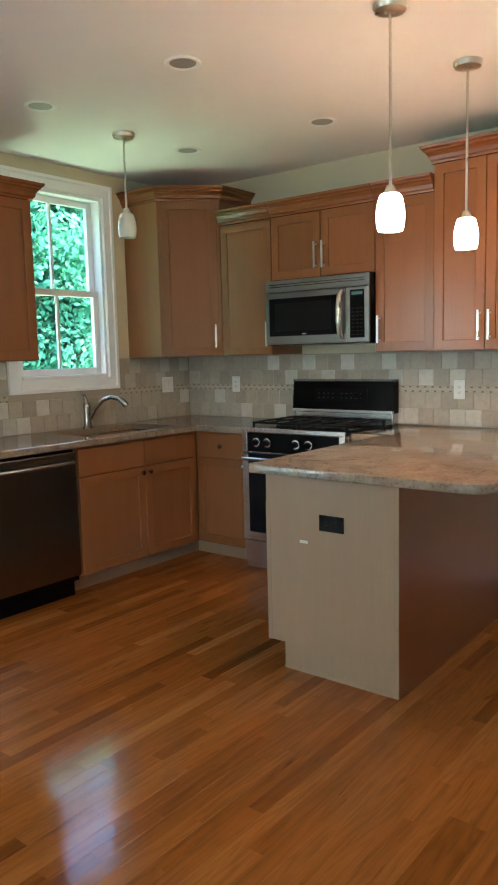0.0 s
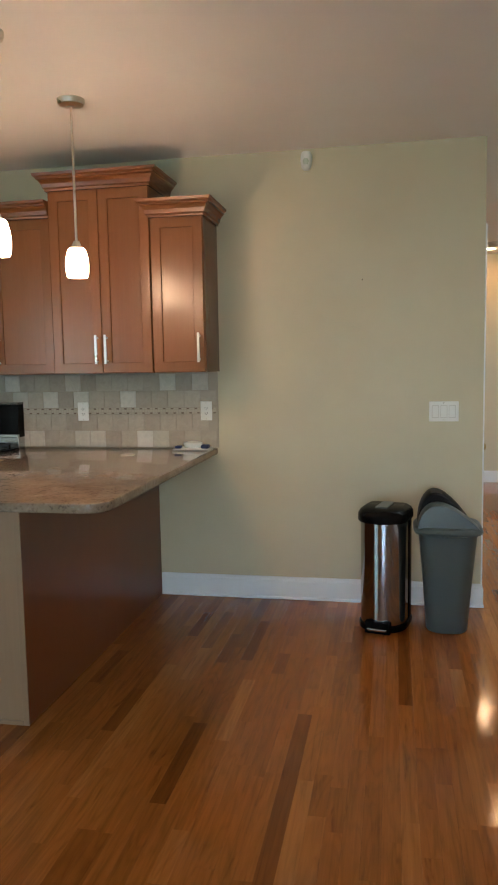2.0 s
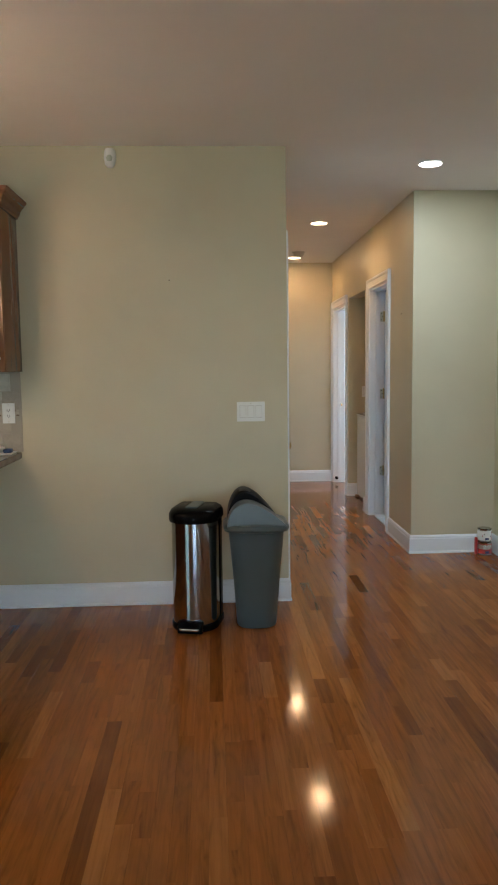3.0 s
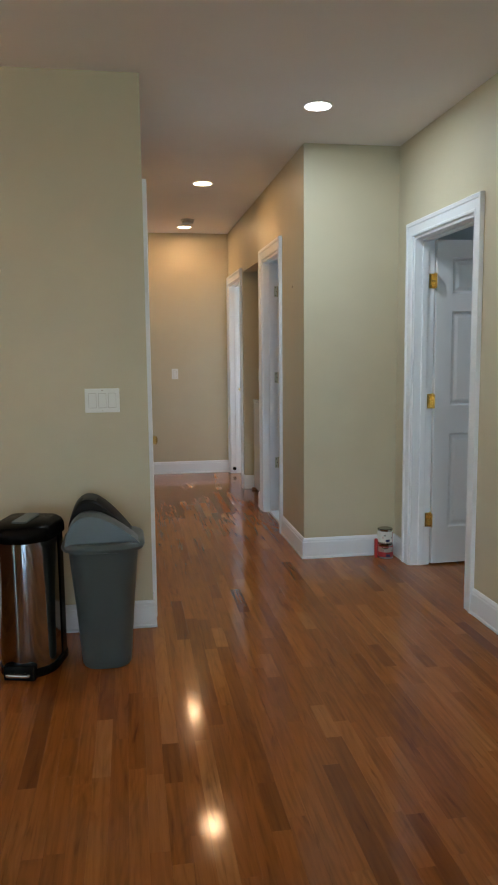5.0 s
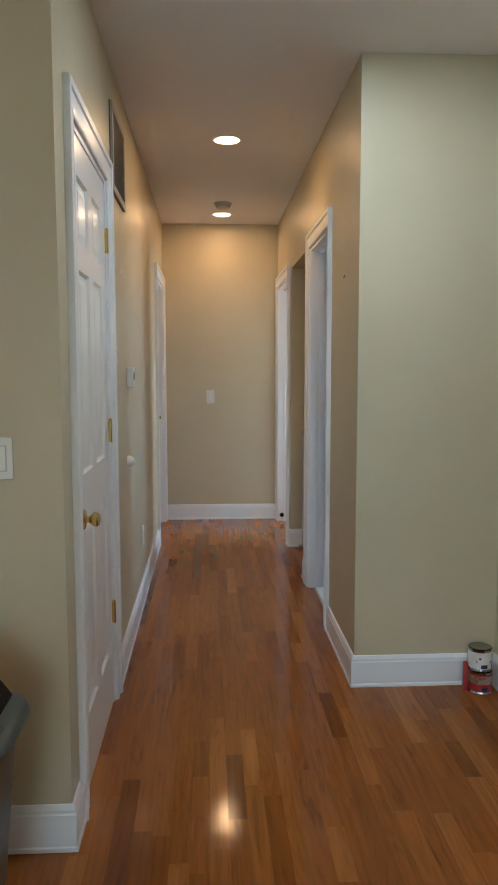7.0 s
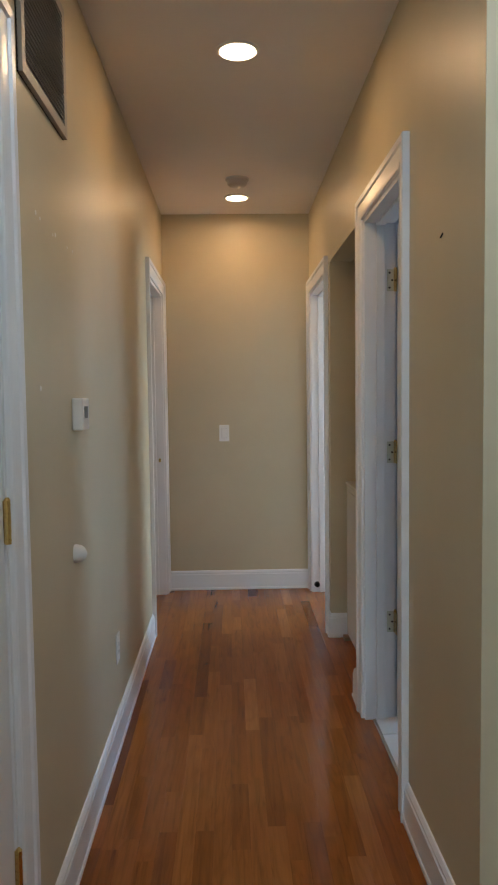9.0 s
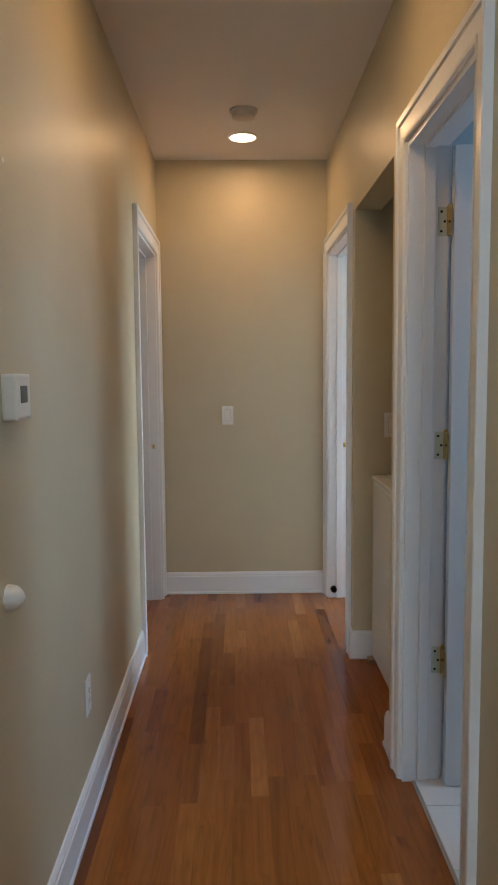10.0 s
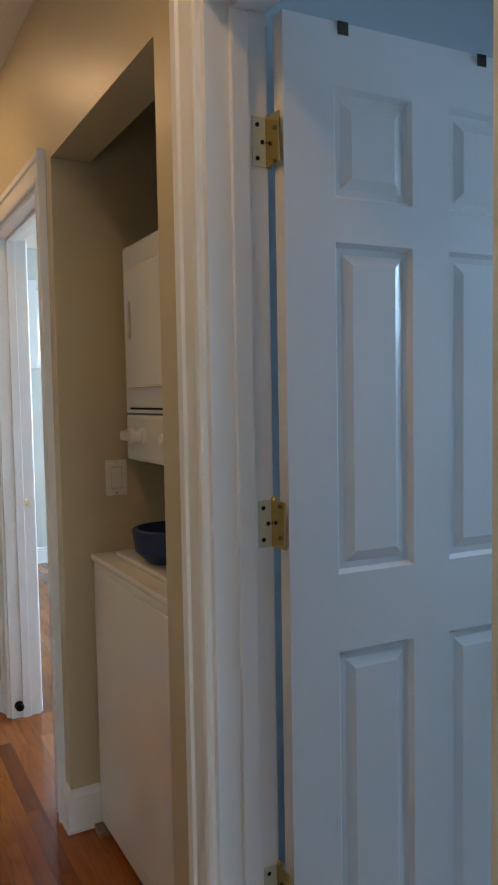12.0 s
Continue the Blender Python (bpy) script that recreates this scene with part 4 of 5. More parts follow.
    part("lower_panel", boxes((x0 + 0.004, x1 - 0.004, b - 0.06, b + 0.01, 0.905, 0.99)), "range_steel", root, "stainless lower backguard")
    part("trim_rail", boxes((x0 - 0.002, x1 + 0.002, g0 - 0.008, g0 + 0.02, 0.982, 1.004), bevel=0.004), "range_steel", guard, "stainless lower rail")
    part("top_trim", boxes((x0 - 0.002, x1 + 0.002, g0 + 0.012, g1 + 0.002, 1.186, 1.2), bevel=0.004), "dark_steel", guard, "dark steel top rail")
    tilt = math.degrees(math.atan2(0.02, 0.2))
    m = pose(xm - xm, g0 - 4.5 + 0.0085, 1.095, -tilt, 0, 0)
    part("display", boxes((-0.2, 0.2, -0.004, 0.002, -0.045, 0.045), bevel=0.002), "black_gloss", guard, "glossy display panel", m=m)
    for i in range(9):
        x = -0.17 + i * 0.036 + (0.03 if i > 3 else 0)
        for z in (-0.018, 0.012):
            part("button", boxes((x, x + 0.011, -0.0055, -0.0035, z, z + 0.0045)), "button_grey", guard, m=m)
    part("timer_knob", tube([(0.125, -0.004, 0.004), (0.125, -0.016, 0.004), (0.125, -0.02, 0.004)], [0.021, 0.019, 0.015], 18), "black", guard, "black round dial", m=m, smooth=True)
    for s in (x0 - 0.001, x1 - 0.012):
        part("side_bracket", boxes((s, s + 0.013, b - 0.07, b + 0.008, 0.9, 0.985), bevel=0.003), "range_steel", root, "stainless side bracket")


kitchen_range()


def microwave():
    x0, x1, f, z0, z1 = -2.397, -1.648, NORTH - 0.40, 1.432, 1.838
    root = thing("microwave_oven", ((x0 + x1) / 2, NORTH - 0.2, z0), "stainless over-the-range microwave with a black window", "microwave")
    part("body", boxes((x0, x1, f + 0.002, NORTH, z0, z1)), "black", root, "black painted case")
    part("vent_band", boxes((x0, x1, f - 0.012, f + 0.002, z1 - 0.075, z1 - 0.002), bevel=0.004), "steel_h", root, "stainless vent band")
    part("vent_slot", boxes(*[(x0 + 0.03, x1 - 0.03, f - 0.0135, f - 0.0115, z1 - 0.03 - k * 0.014, z1 - 0.026 - k * 0.014) for k in range(2)]), "dark_steel", root)
    xs = x1 - 0.155
    door = part("door", boxes((x0, xs, f - 0.016, f + 0.001, z0 + 0.004, z1 - 0.079), bevel=0.004), "steel_h", root, "stainless door")
    part("window", boxes((x0 + 0.03, xs - 0.055, f - 0.0185, f - 0.0155, z0 + 0.055, z1 - 0.115), bevel=0.001), "black_gloss", door, "black glass window")
    part("mesh_screen", boxes((x0 + 0.075, xs - 0.10, f - 0.0195, f - 0.0183, z0 + 0.085, z1 - 0.145)), "bin_dark", door, "dark perforated screen")
    part("mark", boxes(((x0 + xs) / 2 - 0.015, (x0 + xs) / 2 + 0.015, f - 0.0192, f - 0.0184, z0 + 0.064, z0 + 0.069)), "sticker", door)
    part("handle", tube([(xs - 0.025, f - 0.016, z0 + 0.03), (xs - 0.025, f - 0.05, z0 + 0.06), (xs - 0.025, f - 0.062, z0 + 0.13), (xs - 0.025, f - 0.062, z1 - 0.2), (xs - 0.025, f - 0.05, z1 - 0.125), (xs - 0.025, f - 0.016, z1 - 0.095)], [0.010, 0.013, 0.0145, 0.0145, 0.013, 0.010], 14), "nickel", door, "curved stainless handle", smooth=True)
    part("control_panel", boxes((xs + 0.002, x1, f - 0.016, f + 0.001, z0 + 0.004, z1 - 0.079), bevel=0.004), "steel_h", root, "stainless control panel")
    pad = part("keypad", boxes((xs + 0.03, x1 - 0.028, f - 0.0185, f - 0.0155, z0 + 0.03, z1 - 0.095), bevel=0.001), "black_gloss", root, "black glass keypad")
    for r in range(8):
        for c in range(3):
            part("button", boxes((xs + 0.04 + c * 0.03, xs + 0.06 + c * 0.03, f - 0.0196, f - 0.0182, z0 + 0.045 + r * 0.022, z0 + 0.052 + r * 0.022)), "iron", pad)
    part("clock", boxes((xs + 0.042, x1 - 0.04, f - 0.0196, f - 0.0182, z1 - 0.125, z1 - 0.108)), "clock_glow", pad, "green clock display")
    part("underside", boxes((x0 + 0.02, x1 - 0.02, f + 0.02, NORTH - 0.02, z0 - 0.006, z0)), "dark_steel", root)


M["clock_glow"] = glow("clock_glow", (0.2, 0.8, 0.7), 0.006)
microwave()


# ---- wall plates and small fixtures ----
def plate(where, turn, gangs, kind, label, colour="white", w=None):
    """A wall plate that looks to -y before its turn. kind: rocker or outlet."""
    root = thing("light_switch" if kind == "rocker" else "wall_outlet", (0, 0, 0), label, "light switch" if kind == "rocker" else "outlet", world=False)
    w = w or 0.07 + 0.046 * (gangs - 1)
    h = 0.114
    part("cover_plate", boxes((-w / 2, w / 2, -0.006, 0, -h / 2, h / 2), bevel=0.0025), colour, root, m=I4)
    for g in range(gangs):
        x = (g - (gangs - 1) / 2) * 0.046
        if kind == "rocker":
            part("surround", boxes((x - 0.0185, x + 0.0185, -0.0068, -0.005, -0.0355, 0.0355)), "off_disc", root, m=I4)
            rocker = boxes((x - 0.0165, x + 0.0165, -0.0085, -0.005, -0.033, 0.033), bevel=0.0015)
            part("rocker", rocker, colour, root, m=I4)
        else:
            face = part("socket_face", boxes((x - 0.0165, x + 0.0165, -0.0075, -0.005, -0.033, 0.033), bevel=0.0012), colour, root, m=I4)
            for z in (-0.018, 0.014):
                part("slot", boxes((x - 0.008, x - 0.0055, -0.0079, -0.0074, z, z + 0.009), (x + 0.0055, x + 0.008, -0.0079, -0.0074, z, z + 0.009), (x - 0.002, x + 0.002, -0.0079, -0.0074, z - 0.006, z - 0.002)), "iron", face, m=I4)
    for z in (-0.048, 0.048):
        part("screw", tube([(0, -0.0055, z), (0, -0.0068, z)], 0.003, 8), "nickel", root, m=I4)
    root.matrix_basis = pose(*where, 0, 0, turn)
    return root


TILED = NORTH - 0.011
plate((0.902, NORTH, 1.127), 0, 3, "rocker", "white three-gang rocker switch on the tan wall")
plate((-1.26, TILED, 1.138), 0, 1, "outlet", "white wall outlet in the tiled backsplash")
plate((-0.476, TILED, 1.138), 0, 1, "outlet", "white wall outlet in the tiled backsplash")
plate((-2.987, TILED, 1.160), 0, 1, "outlet", "white wall outlet in the tiled backsplash")
plate((WEST + 0.011, 4.615, 1.165), 90, 2, "rocker", "white two-gang rocker switch in the tiled backsplash")
plate((1.527, HALL_END, 1.107), 0, 1, "rocker", "white rocker switch on the hallway end wall")
plate((HALL_L, 7.19, 0.382), 90, 1, "outlet", "white wall outlet low on the hallway wall")
plate((2.305, LAU[1] + 0.003, 1.118), 0, 1, "rocker", "pale rocker switch in the laundry recess", "white")
plate((EAST, 4.375, 1.122), -90, 2, "rocker", "white two-gang rocker switch beside the bedroom door")


def pen_outlet():
    root = thing("wall_outlet", (-1.094, 3.14, 0.676), "black outlet plate on the pale end panel", "outlet", world=False)
    part("cover_plate", boxes((-0.059, 0.059, -0.006, 0, -0.034, 0.034), bevel=0.002), "black", root, m=I4)
    for x in (-0.02, 0.02):
        face = part("socket_face", boxes((x - 0.016, x + 0.016, -0.0075, -0.005, -0.015, 0.015), bevel=0.001), "black", root, m=I4)
        part("slot", boxes((x - 0.004, x + 0.004, -0.0079, -0.0074, -0.008, -0.0055), (x - 0.004, x + 0.004, -0.0079, -0.0074, 0.0055, 0.008)), "iron", face, m=I4)


pen_outlet()


def small_fixtures():
    # motion sensor under the ceiling
    root = thing("motion_sensor", (0.137, NORTH, 2.49), "small white plastic motion sensor high on the wall", "motion sensor")
    part("case", lathe([(0, -0.055), (0.016, -0.052), (0.028, -0.036), (0.033, 0.0), (0.032, 0.03), (0.024, 0.046), (0, 0.05)], 24), "white", root, m=Matrix.Translation((0, -0.014, 0.055)), smooth=True)
    part("lens", lathe([(0, -0.022), (0.014, -0.018), (0.019, 0), (0.014, 0.014), (0, 0.018)], 18), "frost", root, "frosted sensor lens", m=Matrix.Translation((0.0, -0.034, 0.048)), smooth=True)
    part("bracket", boxes((-0.02, 0.02, -0.014, 0, 0.02, 0.10), bevel=0.003), "white", root, m=I4)
    # thermostat
    root = thing("thermostat", (HALL_L, 6.53, 1.25), "white wall thermostat with a small grey display", "thermostat")
    part("case", boxes((HALL_L, HALL_L + 0.032, 6.475, 6.575, 1.275, 1.37), bevel=0.006), "white", root)
    part("display", boxes((HALL_L + 0.0315, HALL_L + 0.0335, 6.50, 6.545, 1.31, 1.345)), "bin_grey", root, "grey display")
    # door bumper on the wall
    root = thing("door_bumper", (HALL_L, 6.50, 0.915), "round white rubber door bumper on the wall", "door bumper")
    part("pad", tube([(HALL_L + q, 6.465, 0.915) for q in (0, 0.008, 0.02, 0.03, 0.036)], [0.027, 0.027, 0.024, 0.015, 0.003], 20), "white", root, smooth=True)
    # return-air grille
    root = thing("air_vent", (HALL_L, 6.22, 2.08), "painted return-air grille high on the hallway wall", "air vent")
    y0, y1, z0, z1 = 6.005, 6.455, 2.095, 2.45
    # Near-black sheet stands in for the shade of the duct behind the slats
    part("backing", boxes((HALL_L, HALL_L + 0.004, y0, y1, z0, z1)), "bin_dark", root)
    f = 0.028
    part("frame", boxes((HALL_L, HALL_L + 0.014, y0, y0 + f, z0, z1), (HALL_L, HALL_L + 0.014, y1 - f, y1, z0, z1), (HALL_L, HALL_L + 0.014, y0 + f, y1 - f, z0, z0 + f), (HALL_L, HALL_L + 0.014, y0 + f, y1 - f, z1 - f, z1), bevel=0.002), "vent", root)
    n = 22
    first = None
    for i in range(n):
        z = z0 + f + (i + 0.5) * (z1 - z0 - 2 * f) / n
        m = Matrix.Translation((0.008, 0, z - 2.08)) @ pose(0, 0, 0, 0, 35, 0)
        if first is None:
            first = part("slat", boxes((-0.006, 0.006, y0 + f - 6.22, y1 - f - 6.22, -0.0008, 0.0008)), "vent", root, m=m)
        else:
            ob = new("slat", first.data)
            ob.parent, ob.matrix_basis = root, m
    # door chime by the bedroom door
    root = thing("door_chime", (EAST, 4.39, 1.94), "white door chime box high on the wall", "door chime")
    part("cover", boxes((EAST - 0.05, EAST, 4.27, 4.515, 1.94, 2.085), bevel=0.008), "white", root)
    # nail in the wall
    for p, q in (((0.448, NORTH, 1.874), (0.448, NORTH - 0.018, 1.878)), ((HALL_R, 6.221, 1.781), (HALL_R - 0.007, 6.221, 1.768))):
        solid("nail", tube([p, q], 0.0022, 8), "iron", "small dark nail stuck in the wall", "nail")
    for y, z, r in ((6.13, 1.817, 0.006), (6.17, 1.812, 0.004), (6.33, 1.806, 0.006), (6.30, 1.80, 0.004), (6.47, 1.80, 0.004), (6.545, 1.803, 0.005), (6.13, 1.395, 0.006)):
        solid("wall_patch", tube([(HALL_L - 0.001, y, z), (HALL_L + 0.0012, y, z)], r, 10), "white", "small white spackle dab on the tan wall", "wall patch")
    # smoke detector
    root = thing("smoke_detector", (1.63, 8.655, CEIL), "round off-white smoke detector on the ceiling", "smoke detector")
    part("base", lathe([(0, 0), (0.068, 0), (0.068, -0.01), (0.062, -0.014), (0, -0.014)], 28), "off_disc", root, m=I4, smooth=True)
    part("cover", lathe([(0, -0.014), (0.058, -0.014), (0.056, -0.034), (0.045, -0.042), (0.018, -0.044), (0, -0.044)], 28), "off_disc", root, m=I4, smooth=True)


small_fixtures()


# ---- lamps ----
def can_light(x, y, lit, label):
    root = thing("ceiling_light", (x, y, CEIL), label, "ceiling light", "recessed ceiling lights")
    part("trim_ring", lathe([(0.056, 0.0), (0.078, 0.0), (0.078, -0.003), (0.074, -0.007), (0.068, -0.007), (0.058, -0.003), (0.056, 0.0)], 32), "white", root, "white trim ring", m=I4, smooth=True)
    if lit:
        part("lens", lathe([(0, -0.0015), (0.066, -0.0065), (0.066, -0.0078), (0, -0.0085)], 32), lit, root, "glowing lamp disc", m=I4)
        colour = (1.0, 0.59, 0.28) if lit == "warm_disc" and y > 6 else (1.0, 0.84, 0.64) if lit == "warm_disc" else (0.74, 0.88, 1.0)
        lamp("can_lamp", "AREA", (x, y, CEIL - 0.012), (x, y, 0), 0.52 if y > 6 else 0.45 if lit == "warm_disc" else 1.35, colour, shape="DISK", size=0.11)
    else:
        # Flat disc, recess shade is in its grey
        part("baffle", lathe([(0.059, -0.002), (0.05, -0.0012), (0.04, -0.0014), (0, -0.0014), (0, -0.0008), (0.059, -0.0008)], 32), "baffle", root, "unlit lamp lens", m=I4)


can_light(1.62, 7.06, "warm_disc", "recessed ceiling light glowing warm in the hallway")
can_light(1.63, 9.056, "warm_disc", "recessed ceiling light glowing warm in the hallway")
can_light(2.038, 5.208, "cool_disc", "recessed ceiling light glowing cool white")
can_light(2.027, 3.31, "warm_disc", "recessed ceiling light glowing over the open floor")
for x, y in ((-1.735, 3.025), (-2.62, 2.953), (-1.735, 4.113), (-2.641, 4.033)):
    can_light(x, y, "", "recessed kitchen ceiling light, switched off")


def pendant(x, y, z_top, lit, label):
    """A rod pendant with a barrel-shaped glass shade; z_top: where the rod meets the shade."""
    root = thing("pendant_lamp", (x, y, CEIL), label, "pendant lamp", "pendant lamps")
    part("canopy", lathe([(0, 0), (0.062, 0), (0.062, -0.012), (0.056, -0.024), (0.02, -0.028), (0.012, -0.036), (0, -0.036)], 32), "nickel", root, "satin nickel canopy", m=I4, smooth=True)
    part("rod", tube([(0, 0, -0.03), (0, 0, z_top + 0.01 - CEIL)], 0.0055, 12), "nickel", root, "slim nickel rod", m=I4, smooth=True)
    part("socket", lathe([(0, 0.03), (0.014, 0.03), (0.018, 0.018), (0.024, 0.004), (0.024, -0.006), (0, -0.006)], 24), "nickel", root, m=Matrix.Translation((0, 0, z_top - CEIL)), smooth=True)
    prof = [(r * 0.87, z * 0.93) for r, z in ((0.022, 0), (0.04, -0.002), (0.047, -0.012), (0.057, -0.05), (0.0605, -0.085), (0.058, -0.12), (0.052, -0.142), (0.049, -0.142), (0.055, -0.12), (0.0575, -0.085), (0.054, -0.05), (0.044, -0.015), (0.02, -0.005))]
    part("shade", lathe(prof, 32), "lit_shade" if lit else "frost", root, "frosted glass shade", m=Matrix.Translation((0, 0, z_top - CEIL)), smooth=True)


pendant(-0.815, 3.124, 1.955, True, "lit pendant lamp with a glowing frosted shade over the peninsula")
pendant(-0.812, 3.832, 1.955, True, "lit pendant lamp with a glowing frosted shade over the peninsula")
pendant(-2.672, 3.54, 2.18, False, "unlit pendant lamp with a frosted shade near the sink")


# ---- bins, cans, small things ----
def d_outline(x0, x1, y0, y1, front, back, steps=12):
    """The plan outline of a bin with a round front (towards -y) and squarer back corners."""
    out = []
    for cx, cy, a, r in ((x1 - back, y1 - back, 0, back), (x0 + back, y1 - back, 90, back), (x0 + front, y0 + front, 180, front), (x1 - front, y0 + front, 270, front)):
        out += [(cx + r * math.cos(radians(a + 90 * i / steps)), cy + r * math.sin(radians(a + 90 * i / steps))) for i in range(steps + 1)]
    return out


def pedal_bin():
    x0, x1, y0, y1 = 0.448, 0.704, 4.355, 4.635
    xm = (x0 + x1) / 2
    root = thing("pedal_bin", (xm, 4.495, 0), "tall stainless steel pedal bin with a black lid", "trash can")
    r, q = 0.128, 0.035
    part("body", prism(d_outline(x0 + 0.008, x1 - 0.008, y0 + 0.006, y1 - 0.075, r - 0.008, 0.01), 0.035, 0.588), "steel", root, "brushed stainless body", smooth=True)
    part("back_shell", prism(d_outline(x0 + 0.004, x1 - 0.004, y1 - 0.095, y1 - 0.004, 0.012, q), 0.035, 0.588), "black", root, "black plastic back shell", smooth=True)
    part("base_ring", prism(d_outline(x0, x1, y0, y1, r, q), 0.0, 0.04, 0.008), "black", root, "black base ring", smooth=True)
    lid = loft([(d_outline(x0 - 0.002, x1 + 0.002, y0 - 0.004, y1, r, q), 0.578), (d_outline(x0 - 0.005, x1 + 0.005, y0 - 0.007, y1, r, q), 0.585), (d_outline(x0 - 0.004, x1 + 0.004, y0 - 0.006, y1, r, q), 0.618), (d_outline(x0 + 0.006, x1 - 0.006, y0 + 0.008, y1 - 0.004, r - 0.006, q), 0.638), (d_outline(x0 + 0.03, x1 - 0.03, y0 + 0.045, y1 - 0.02, r - 0.035, 0.025), 0.652)])
    lid_ob = part("lid", lid, "black", root, "black plastic lid", smooth=True)
    part("lid_inlay", prism(rounded(xm - 0.03, xm + 0.03, y0 + 0.06, y1 - 0.04, 0.012, 5), 0.650, 0.659, 0.002), "bin_grey", lid_ob, "dark grey inlay")
    part("pedal_housing", prism(rounded(xm - 0.068, xm + 0.068, y0 - 0.012, y0 + 0.03, 0.01, 5), 0.0, 0.062, 0.004), "black", root, "black pedal housing", smooth=True)
    part("pedal", prism(rounded(xm - 0.052, xm + 0.052, y0 - 0.036, y0 + 0.03, 0.015, 5), 0.022, 0.034, 0.004), "range_steel", root, "stainless foot pedal", smooth=True)
    root.rotation_euler = (0, 0, radians(-13))


pedal_bin()


def swing_bin():
    xm, ym = 0.901, 4.505
    root = thing("swing_bin", (xm, ym, 0), "tapered grey plastic swing-top bin with a charcoal flap", "trash can")

    def ring(w, d, r):
        return rounded(xm - w / 2, xm + w / 2, ym - d / 2, ym + d / 2, r, 8)

    part("body", loft([(ring(0.200, 0.20, 0.075), 0.0), (ring(0.212, 0.212, 0.08), 0.01), (ring(0.25, 0.26, 0.08), 0.28), (ring(0.296, 0.31, 0.09), 0.535)]), "bin_grey", root, "ribless grey plastic body", smooth=True)
    part("rim", loft([(ring(0.30, 0.318, 0.095), 0.525), (ring(0.340, 0.352, 0.10), 0.530), (ring(0.350, 0.362, 0.102), 0.544), (ring(0.340, 0.352, 0.10), 0.558), (ring(0.322, 0.336, 0.095), 0.565), (ring(0.28, 0.298, 0.085), 0.566)]), "bin_grey", root, "rolled grey rim", smooth=True)
    # domed hood with its crest off centre, cut away behind for the flap
    def dome(y0, y1, x0, x1, h, lift, steps=36):
        bm = bmesh.new()
        rows = []
        for j in range(steps + 1):
            t = j / steps
            z = h * max(math.sin(math.pi * t ** 0.62), 0.0) ** 0.85
            rows.append([bm.verts.new((x0 + (x1 - x0) * t, y, lift + z * k)) for y, k in ((y0, 0.93), (y0 + 0.012, 0.99), (y1 - 0.012, 1.0), (y1, 0.97))])
        for a, b in zip(rows, rows[1:]):
            for i in range(3):
                bm.faces.new((a[i], a[i + 1], b[i + 1], b[i]))
        for i in (0, 3):
            bm.faces.new([r[i] for r in rows])
        bm.faces.new([*rows[0], *rows[-1][::-1]])
        return bm

    part("hood", dome(ym - 0.142, ym - 0.035, xm - 0.154, xm + 0.154, 0.128, 0.558), "bin_grey", root, "domed grey hood", smooth=True)
    part("flap", dome(ym - 0.03, ym + 0.135, xm - 0.152, xm + 0.125, 0.172, 0.558), "bin_dark", root, "charcoal swing flap tipped open", smooth=True)


swing_bin()


def paint_cans():
    for k, (x, y, z) in enumerate(((2.655, 5.828, 0.0), (2.652, 5.830, 0.098))):
        root = thing("paint_can", (x, y, z), "small red and white paint can" + (" stacked on another" if k else " on the oak floor"), "paint can", "stacked paint cans")
        part("body", lathe([(0, 0), (0.048, 0), (0.05, 0.003), (0.048, 0.006), (0.048, 0.088), (0.05, 0.091), (0.05, 0.095), (0, 0.095)], 28), "steel", root, "steel can", m=I4, smooth=True)
        part("label", lathe([(0.0482, 0.012), (0.0488, 0.012), (0.0488, 0.083), (0.0482, 0.083)], 28), "white" if k else "red_label", root, "printed paper label", m=I4, smooth=True)
        part("label_band", lathe([(0.0487, 0.045 - 0.02 * k), (0.0494, 0.045 - 0.02 * k), (0.0494, 0.078 - 0.012 * k), (0.0487, 0.078 - 0.012 * k)], 28), "white" if k else "nickel", root, "plain label band", m=I4, smooth=True)
        part("label_patch", boxes((-0.012, 0.014, -0.0505, -0.046, 0.016, 0.032)), "navy", root, "navy label patch", m=I4)
        for q, (x0, x1, z0, z1, tone) in enumerate(((-0.03, -0.014, 0.05, 0.062, "red_label"), (0.018, 0.032, 0.048, 0.058, "navy"), (0.022, 0.042, 0.022, 0.088, "red_label"), (-0.02, -0.006, 0.066, 0.074, "iron"))):
            rim = -math.sqrt(0.0494 ** 2 - max(abs(x0), abs(x1)) ** 2) - 0.0012
            part("label_print", boxes((x0, x1, rim - 0.001, rim + 0.01, z0 - 0.012 * k, z1 - 0.012 * k)), tone, root, "printed label block", m=I4)
        part("lid", lathe([(0, 0.095), (0.043, 0.095), (0.045, 0.098), (0.038, 0.0975), (0, 0.0965)], 28), "steel", root, "pressed steel lid", m=I4, smooth=True)
    solid("carton", prism(rounded(2.585, 2.603, 5.825, 5.85, 0.006, 4), 0.0, 0.125, 0.004), "red_label", "narrow red carton beside the paint cans", "carton", smooth=True)


paint_cans()


